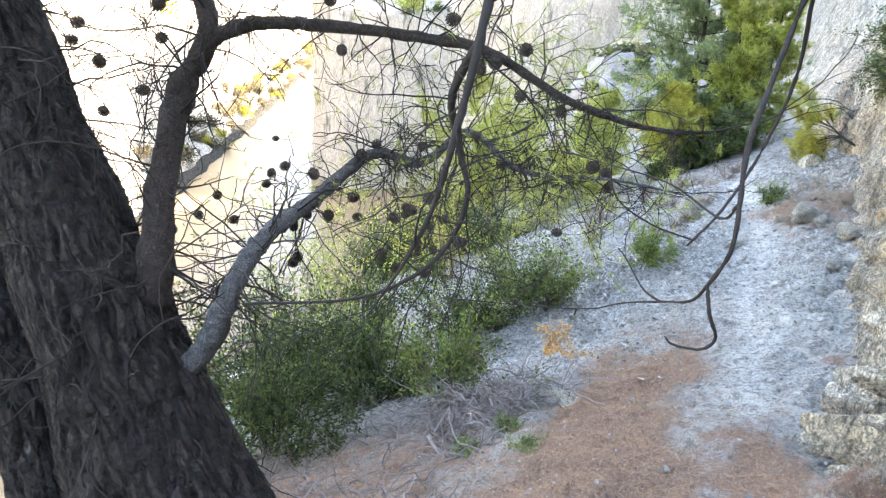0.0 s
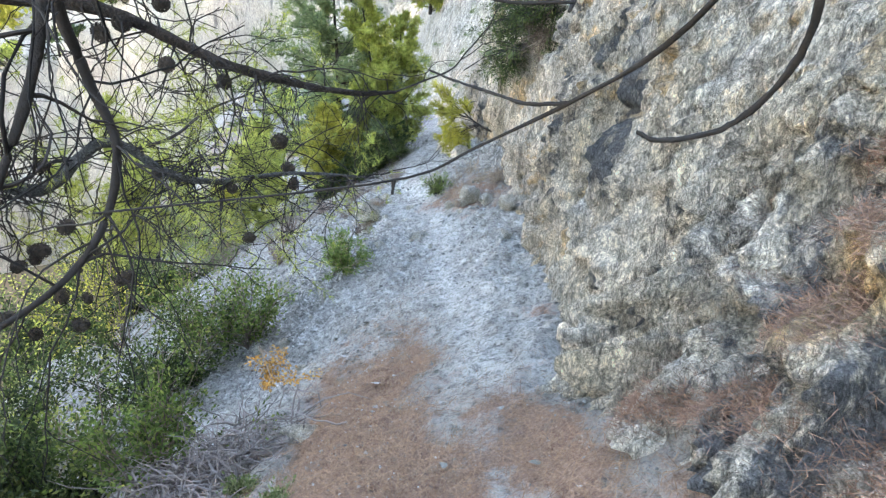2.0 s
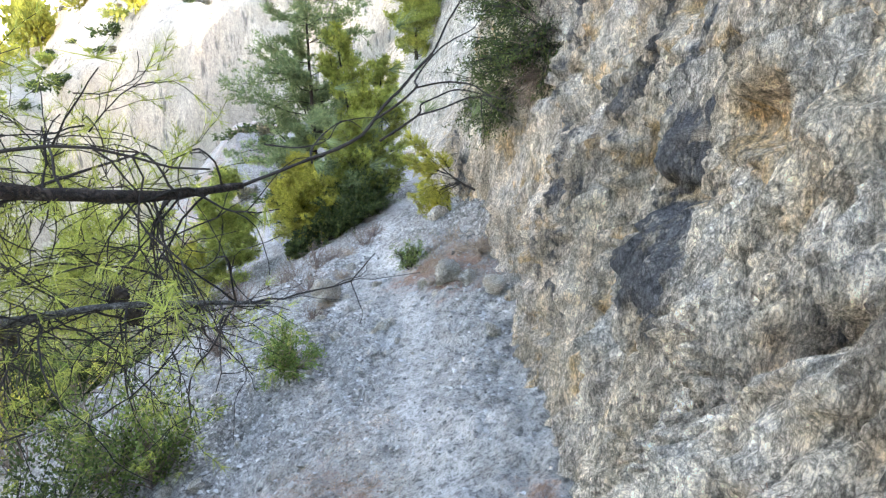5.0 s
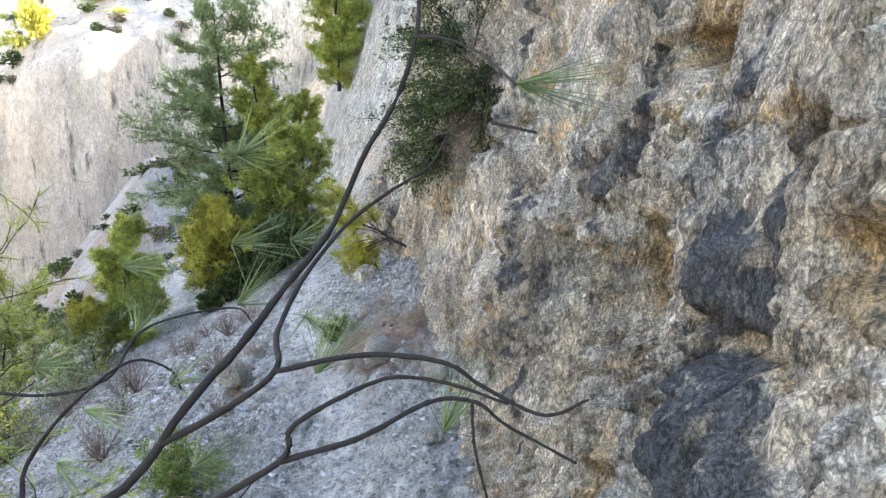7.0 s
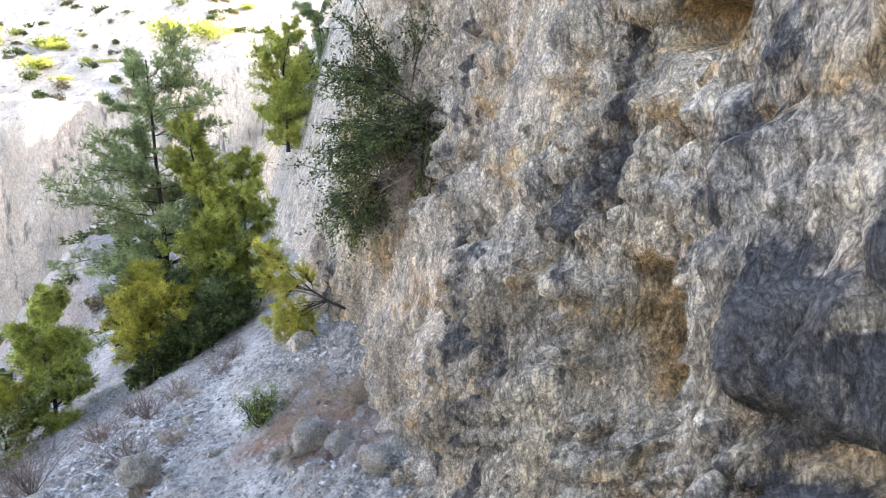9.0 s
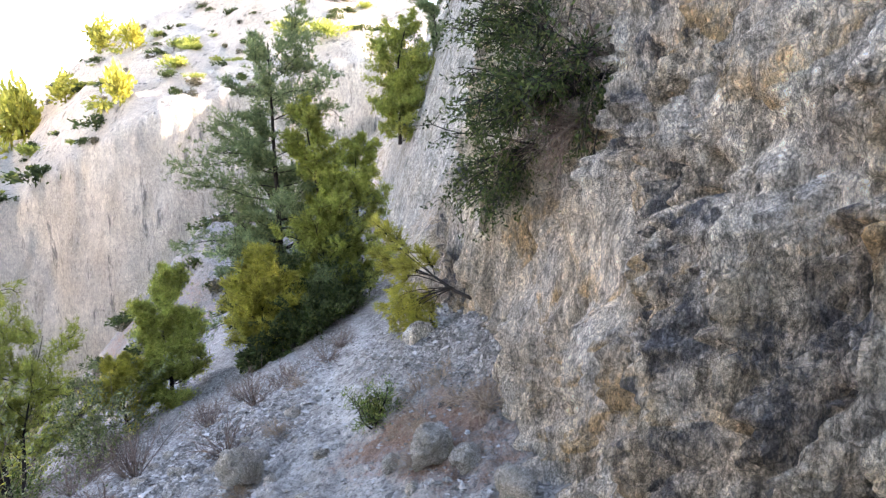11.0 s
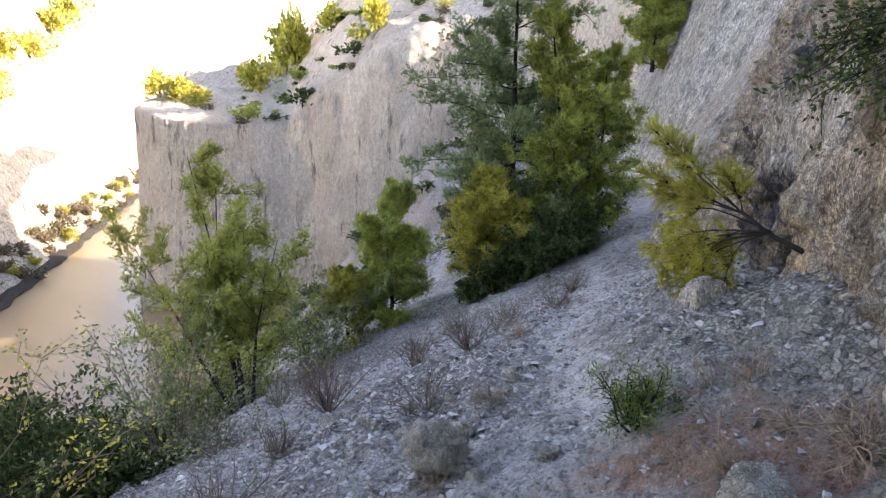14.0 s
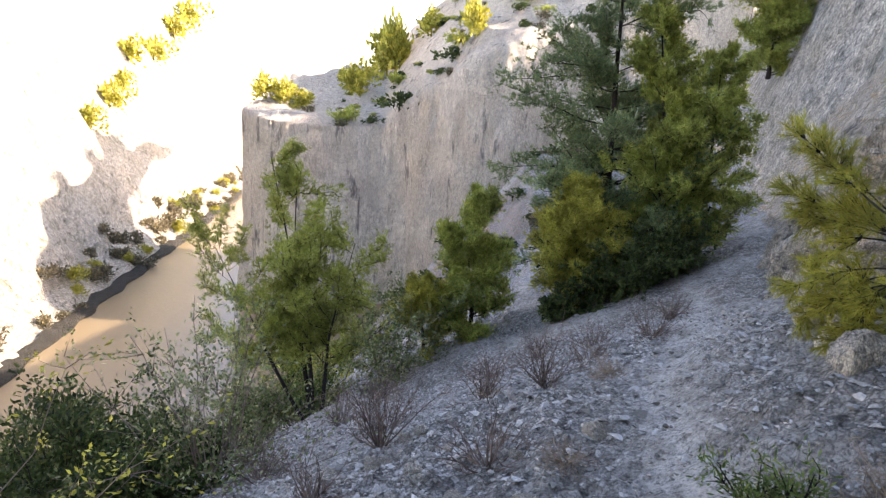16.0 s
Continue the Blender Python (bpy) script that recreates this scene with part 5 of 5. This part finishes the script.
# ---- rocks ----
rock(2.52, 7.48, (0.17, 0.13, 0.14), 1, "grey boulder with a dark weathered top beside the path", sink=0.25)
rock(2.68, 7.28, (0.12, 0.10, 0.09), 2, "small grey boulder beside a larger one")
rock(1.42, 8.52, (0.16, 0.14, 0.18), 3, "upright pale boulder wrapped in dry grass", sink=0.2)
rock(2.83, 7.05, (0.03, 0.025, 0.022), 4, "small rounded white stone", sink=0.15, name="stone")
rock(2.72, 6.72, (0.13, 0.11, 0.10), 5, "pale rounded boulder at the cliff foot")
rock(3.05, 9.75, (0.14, 0.12, 0.13), 6, "pale rock knob under the bent pine", CLIFF)
rock(3.2, 10.4, (0.2, 0.15, 0.13), 7, "pale rock knob under the bent pine", CLIFF)
rock(2.98, 9.25, (0.16, 0.14, 0.12), 8, "pale rock knob under the bent pine", CLIFF)
rock(0.12, 3.3, (0.16, 0.07, 0.05), 9, "flat pale slab bedded in needles", sink=0.4)
rock(2.45, 6.1, (0.10, 0.07, 0.06), 14, "pale rounded boulder at the cliff foot")
rs = np.random.default_rng(77)
for k in range(46):
    cx, cy = ((0.35, 7.5), (1.5, 9.0), (0.1, 6.2), (0.6, 9.9), (1.2, 7.4), (2.2, 7.3))[k % 6]
    x, y, s = cx + rs.normal(0, 0.35), cy + rs.normal(0, 0.55), rs.uniform(0.03, 0.075)
    rock(x, y, (s * 1.3, s, s * 0.8), 200 + k, "loose pale limestone block on the scree", name="stone", group="loose stones on the slope")

# scree: stones too many to count
rs = np.random.default_rng(78)
n = 95000
gxs = rs.uniform(-2.5, 3.6, n) 
gys = rs.uniform(0.2, 15.5, n)
offt = gxs - knots(gys, TRAIL_Y, TRAIL_X)
edge_x = knots(gys, FOOT_Y, FOOT_X) + 0.05
keep = (gxs < edge_x) & (rs.uniform(0, 1, n) < np.where(gys < 4.5, 0.35, 1.0) * (1 - 0.75 * np.exp(-(offt / 0.28) ** 2))) & (vnoise(np.stack([gxs, gys, 0 * gxs], 1) * 1.7, 4) + rs.normal(0, 0.35, n) > -0.35)
gxs, gys = gxs[keep], gys[keep]
gz = rough_land(gxs, gys)
scree = Soup()
v = np.array([(1, 0, 0), (-0.3, 0.9, 0.1), (-0.6, -0.7, -0.1), (0.3, -0.8, 0.2), (0.1, 0.1, 0.6), (0, 0, -0.6)])
f = np.array([(0, 1, 4), (1, 2, 4), (2, 3, 4), (3, 0, 4), (1, 0, 5), (2, 1, 5), (3, 2, 5), (0, 3, 5)])
m = len(gxs)
size = np.clip(0.0080 * np.exp(rs.normal(0, 0.5, m)), 0.004, 0.03) * np.interp(gys, (0, 4, 6, 8, 15), (0.4, 0.6, 0.9, 1.0, 1.2))
spin = rs.uniform(0, 2 * np.pi, m)
co, si = np.cos(spin)[:, None], np.sin(spin)[:, None]
pts = v[None] * (1 + 0.3 * rs.normal(0, 1, (m, len(v), 1)).clip(-1, 1)) * size[:, None, None] * rs.uniform(0.7, 1.5, (m, 1, 3)) * [[[1.2, 1.2, 0.85]]]
pts = np.stack([pts[..., 0] * co - pts[..., 1] * si, pts[..., 0] * si + pts[..., 1] * co, pts[..., 2] + pts[..., 0] * rs.normal(0, 0.3, (m, 1))], -1)
pts += np.stack([gxs, gys, gz + size * 0.25], 1)[:, None]
faces = f[None] + (np.arange(m) * len(v))[:, None, None]
me = mesh_of("scree", pts.reshape(-1, 3), faces.reshape(-1, 3), None, False)
me.materials.clear()


def pebble_material():
    m_, nt, bsdf = material("pebbles", 0.9)
    geo = nt.nodes.new("ShaderNodeNewGeometry")
    col = ramp(nt, geo.outputs["Random Per Island"], (0.0, (0.10, 0.095, 0.085)), (0.5, (0.29, 0.28, 0.26)), (1.0, (0.45, 0.44, 0.42)))
    col = blend(nt, 1.0, col, ramp(nt, tex(nt, coords(nt), 90, 5, 0.7), (0.3, grey(0.6)), (0.7, grey(1.15))), "MULTIPLY")
    nt.links.new(col, bsdf.inputs["Base Color"])
    bump(nt, bsdf, tex(nt, coords(nt), 200, 3), 0.004)
    return m_


me.materials.append(pebble_material())
tagged(new("scree", me), "loose pale limestone gravel and chips on the slope", "gravel", kind="stuff")

# fallen needles and dead twigs
rs = np.random.default_rng(79)
n = 90000
nx, ny = rs.uniform(-2.6, 1.5, n), rs.uniform(-0.5, 6.0, n)
cover = needle_cover(nx, ny)
keep = (rs.uniform(0, 1, n) < cover ** 1.2) & (nx < knots(ny, FOOT_Y, FOOT_X) + 0.05)
nx, ny = nx[keep], ny[keep]
nz = rough_land(nx, ny)
m = len(nx)
ang = rs.uniform(0, 2 * np.pi, m)
d = np.stack([np.cos(ang), np.sin(ang), rs.normal(0, 0.25, m)], 1)
side = np.stack([-np.sin(ang), np.cos(ang), 0 * ang], 1)
p0 = np.stack([nx, ny, nz + rs.uniform(0.002, 0.016, m)], 1)
L_ = rs.uniform(0.03, 0.075, m)[:, None]
needle_soup = Soup()
needle_soup.add(np.stack([p0 - d * L_ - side * 0.001, p0 - d * L_ + side * 0.001, p0 + d * L_], 1).reshape(-1, 3), np.arange(3 * m).reshape(-1, 3))
tagged(new("fallen_needles", needle_soup.mesh("fallen_needles", LITTER, False)), "reddish brown fallen pine needles on the ground", "needles", kind="stuff")

pile = Soup()
for _ in range(900):
    x, y = -0.50 + rs.normal(0, 0.28), 3.5 + rs.normal(0, 0.28)
    if rs.uniform() < 0.4:
        x, y = rs.uniform(-2.2, -0.3), rs.uniform(1.6, 3.6)
    t = shoot(rs, (x, y, z_at(x, y) + rs.uniform(0.01, 0.2 if y > 3.2 else 0.05)), rs.normal(0, 1, 3) * [1, 1, 0.25], rs.uniform(0.15, 0.5), 7, 0.3, -0.03)
    tube(pile, t, np.linspace(0.006, 0.002, 7) * rs.uniform(0.5, 1.3), 4)
tagged(new("dead_twigs", pile.mesh("dead_twigs", TWIG_GREY)), "heap of dead grey twigs under the pine", "twigs", kind="stuff")
for k in range(3):
    t = Soup()
    x, y = -1.6 + 0.4 * k, 3.3 + 0.35 * math.sin(k * 2.1)
    tube(t, shoot(rs, (x, y, z_at(x, y) + 0.05), (0.9, rs.normal(0, 0.6), 0.2), 0.7, 10, 0.2, 0.0), np.linspace(0.015, 0.006, 10), 6, 0.2)
    tagged(new("dead_branch", t.mesh("dead_branch", TWIG_GREY)), "fallen dead pine branch among needles", "branch", group="fallen branches")

# needles caught on the ledges of the cliff
cm = bpy.data.objects["cliff"].data
pn = np.empty(len(cm.vertices) * 3, np.float32)
cm.vertices.foreach_get("co", pn)
pv = pn.reshape(-1, 3)
vn = np.empty(len(cm.vertices) * 3, np.float32)
cm.vertices.foreach_get("normal", vn)
vn = vn.reshape(-1, 3)
ok = np.where((pv[:, 1] < 2.4) & (pv[:, 1] > 0.3) & (vn[:, 2] > 0.72) & (pv[:, 2] < 1.0) & (vnoise(pv.astype(float) * 2.3, 8) > 0.1))[0]
if len(ok):
    pick = ok[rs.integers(0, len(ok), 1500)]
    dd = unit(rs.normal(0, 1, (len(pick), 3)) * [1, 1, 0.35])
    ss = unit(np.cross(dd, vn[pick]))
    c0 = pv[pick] + rs.normal(0, 0.02, (len(pick), 3)) * [1, 1, 0] + vn[pick] * rs.uniform(0.004, 0.03, (len(pick), 1))
    ledge_soup = Soup()
    lng = rs.uniform(0.012, 0.026, (len(pick), 1))
    ledge_soup.add(np.stack([c0 - dd * lng - ss * 0.0011, c0 - dd * lng + ss * 0.0009, c0 + dd * lng], 1).reshape(-1, 3), np.arange(3 * len(pick)).reshape(-1, 3))
    tagged(new("ledge_needles", ledge_soup.mesh("ledge_needles", LEDGE_LITTER, False)), "brown pine needles caught on rock ledges", "needles", kind="stuff")

# ---- far growth ----
def far_bush_mesh(name, seed, mat, flat=0.75, n=480, leaf=0.36):
    r = np.random.default_rng(seed)
    s = Soup()
    hubs = r.normal(0, 0.45, (14, 3)) * [1, 1, flat] + [0, 0, 0.75]
    p = hubs[r.integers(0, 14, n)] + r.normal(0, 0.2, (n, 3))
    leaves(s, r, p, unit(p - [0, 0, 0.2]), 1, leaf, leaf * 0.5, 0.8, 0.05)
    tube(s, spline([(0, 0, -0.4), (0.03, 0, 0.4), (0, 0.05, 0.9)], 6), np.linspace(0.07, 0.03, 6), 5)
    return s.mesh(name, mat, False)


FAR_KINDS = {"green": far_bush_mesh("far_shrub_green", 1, PINE), "yellow": far_bush_mesh("far_shrub_yellow", 2, PINE_YELLOW), "dark": far_bush_mesh("far_shrub_dark", 3, LENTISK, 0.5, 240, 0.46), "dry": far_bush_mesh("far_shrub_dry", 4, REED, 0.6, 240, 0.46)}
FAR_LABEL = {"green": "far green pine on the canal cliff", "yellow": "far sunlit yellow-green pine on the canal cliff", "dark": "far low dark shrub on the rock", "dry": "far brownish shrub at the water's edge"}


def far_bush(kind, x, y, z, s, group, tall=1.0):
    ob = tagged(new("far_tree" if kind in ("green", "yellow") else "far_shrub", FAR_KINDS[kind]), FAR_LABEL[kind], "tree" if kind in ("green", "yellow") else "shrub", group)
    ob.matrix_basis = Matrix.Translation((x, y, z)) @ Euler((0, 0, (x * 7.3 + y) % 6.28)).to_matrix().to_4x4() @ Matrix.Diagonal((s, s, s * tall, 1))


from mathutils.bvhtree import BVHTree
dg = bpy.context.evaluated_depsgraph_get()
FAR_TREE = BVHTree.FromObject(bpy.data.objects["far_cliff"], dg)
BANK_TREE = BVHTree.FromObject(bpy.data.objects["canal_bank"], dg)
CLIFF_TREE = BVHTree.FromObject(bpy.data.objects["cliff"], dg)

# heaps of needles lodged on the ledges of the near face
for hy, hz, hw, hh in ((1.18, 0.01, 0.13, 0.035), (1.50, -0.20, 0.12, 0.04), (1.07, 0.31, 0.10, 0.05), (0.77, 0.12, 0.13, 0.07), (1.02, 0.55, 0.10, 0.04), (1.12, 0.70, 0.10, 0.03), (0.86, -0.18, 0.16, 0.05), (1.32, -0.10, 0.10, 0.03)):
    heap, spots_, norms = Soup(), [], []
    for _ in range(1500):
        ry = hy + rs.normal(0, hw * 0.7)
        hit, nor, _i, _d = CLIFF_TREE.ray_cast(Vector((-0.3, ry, hz - 0.35 * (ry - hy) + rs.normal(0, hh) + 0.12)), Vector((1, 0, -0.12)).normalized())
        if hit is not None and nor.z > -0.1:
            spots_.append(hit)
            norms.append(nor)
    if len(spots_) < 100:
        continue
    c0, nn = np.array(spots_), np.array(norms)
    m = len(c0)
    nn[nn[:, 0] > 0] *= -1
    c0 = c0 + nn * rs.uniform(0.001, 0.02, (m, 1))
    dd = unit(rs.normal(0, 1, (m, 3)) * [0.7, 1, 0.5] - nn * 0.1)
    ss = unit(np.cross(dd, rs.normal(0, 1, (m, 3))))
    lng = rs.uniform(0.014, 0.034, (m, 1))
    heap.add(np.stack([c0 - dd * lng - ss * 0.0011, c0 - dd * lng + ss * 0.0011, c0 + dd * lng], 1).reshape(-1, 3), np.arange(3 * m).reshape(-1, 3))
    tagged(new("needle_heap", heap.mesh("needle_heap", LEDGE_LITTER, False)), "matted heap of brown pine needles on a rock ledge", "needles", "needle heaps on the ledges", "stuff")



def drop(tree, x, y, top=60):
    hit = tree.ray_cast(Vector((x, y, top)), Vector((0, 0, -1)))[0]
    return hit.z if hit else None


for kind, x, y, s, tall in (("yellow", -43.5, 97, 1.9, 1.0), ("yellow", -41.5, 98, 2.2, 1.0), ("yellow", -39.0, 99, 2.0, 1.0), ("yellow", -37.0, 101, 1.9, 0.9), ("yellow", -31.5, 108, 2.6, 1.2), ("green", -27.5, 93.2, 1.5, 1.0),
        ("yellow", -30.5, 125, 3.6, 1.6), ("yellow", -28.0, 122, 3.2, 1.6), ("yellow", -21.0, 118, 2.6, 1.0), ("yellow", -10.5, 95, 2.0, 1.5), ("yellow", -17, 127, 2.4, 1.3), ("yellow", -11, 117, 2.2, 1.2), ("green", -4.4, 105, 1.6, 0.8),
        ("green", 12, 103, 2.2, 0.9), ("green", 16, 97, 2.0, 0.9), ("green", -3.0, 115, 1.7, 0.8), ("green", -13, 98, 1.5, 0.7), ("dark", -20, 93, 2.0, 0.8), ("dark", -13.3, 94.6, 1.6, 0.8), ("green", -24, 108, 1.7, 0.8), ("yellow", -33, 116, 2.0, 1.0)):
    z = drop(FAR_TREE, x, y)
    if z is not None:
        far_bush(kind, x, y, z - 0.2, s, "trees on the far cliff", tall)
rs = np.random.default_rng(80)
for k in range(110):
    x, y = rs.uniform(-34, 25), rs.uniform(91, 132)
    z = drop(FAR_TREE, x, y)
    if z is not None:
        far_bush(("dark", "green", "dark", "dry")[k % 4], x, y, z - 0.1, rs.uniform(0.45, 1.1), "shrubs on the far hillside", 0.7)
for x, y, s in ((-82.9, 112.6, 2.4), (-86.8, 123.7, 3.0), (-100, 150, 3.2), (-105.8, 167.9, 3.6), (-119.7, 200, 4.4), (-130, 225, 5.0), (-92, 135, 2.4)):
    z = drop(BANK_TREE, x, y)
    if z is not None:
        far_bush("yellow", x, y, z - 0.3, s, "trees on the opposite bank", 1.1)
for k in range(130):
    u = rs.uniform(-20, 210)
    o = rs.uniform(0.6, 6.5)
    x, y = -51.4 - 0.29 * u - 0.957 * o, 59.5 + 0.957 * u - 0.29 * o
    z = drop(BANK_TREE, x, y)
    if z is not None:
        far_bush(("dry", "dry", "dry", "yellow")[k % 4], x, y, z - 0.2, rs.uniform(0.8, 1.6), "shrubs along the water", 0.9)
for k in range(60):
    x, y = rs.uniform(-10, 3), rs.uniform(34, 50)
    far_bush(("dark", "dark", "dry")[k % 3], x, y, float(land(x, y)) - 0.1, rs.uniform(0.35, 0.9), "shrubs on the far scree", 0.7)
# pines over the cliff's far shoulder
for x, y, z, h, r, sd, m in ((10.9, 39.6, 2.0, 3.6, 1.7, 91, PINE), (11.6, 40.6, 4.2, 4.6, 2.2, 92, PINE), (13.6, 42.5, 3.8, 7.5, 2.6, 93, PINE_DARK)):
    pine((x, y, z), (x + 0.2, y + 0.3, z + h), 0.12, sd, m, BARK_RED, 38, 0.06, r, 5, (11, 0.17, 0.024), label="green pine rooted on the cliff's shoulder", narrow=0.2, loose=0.07, ball=True)
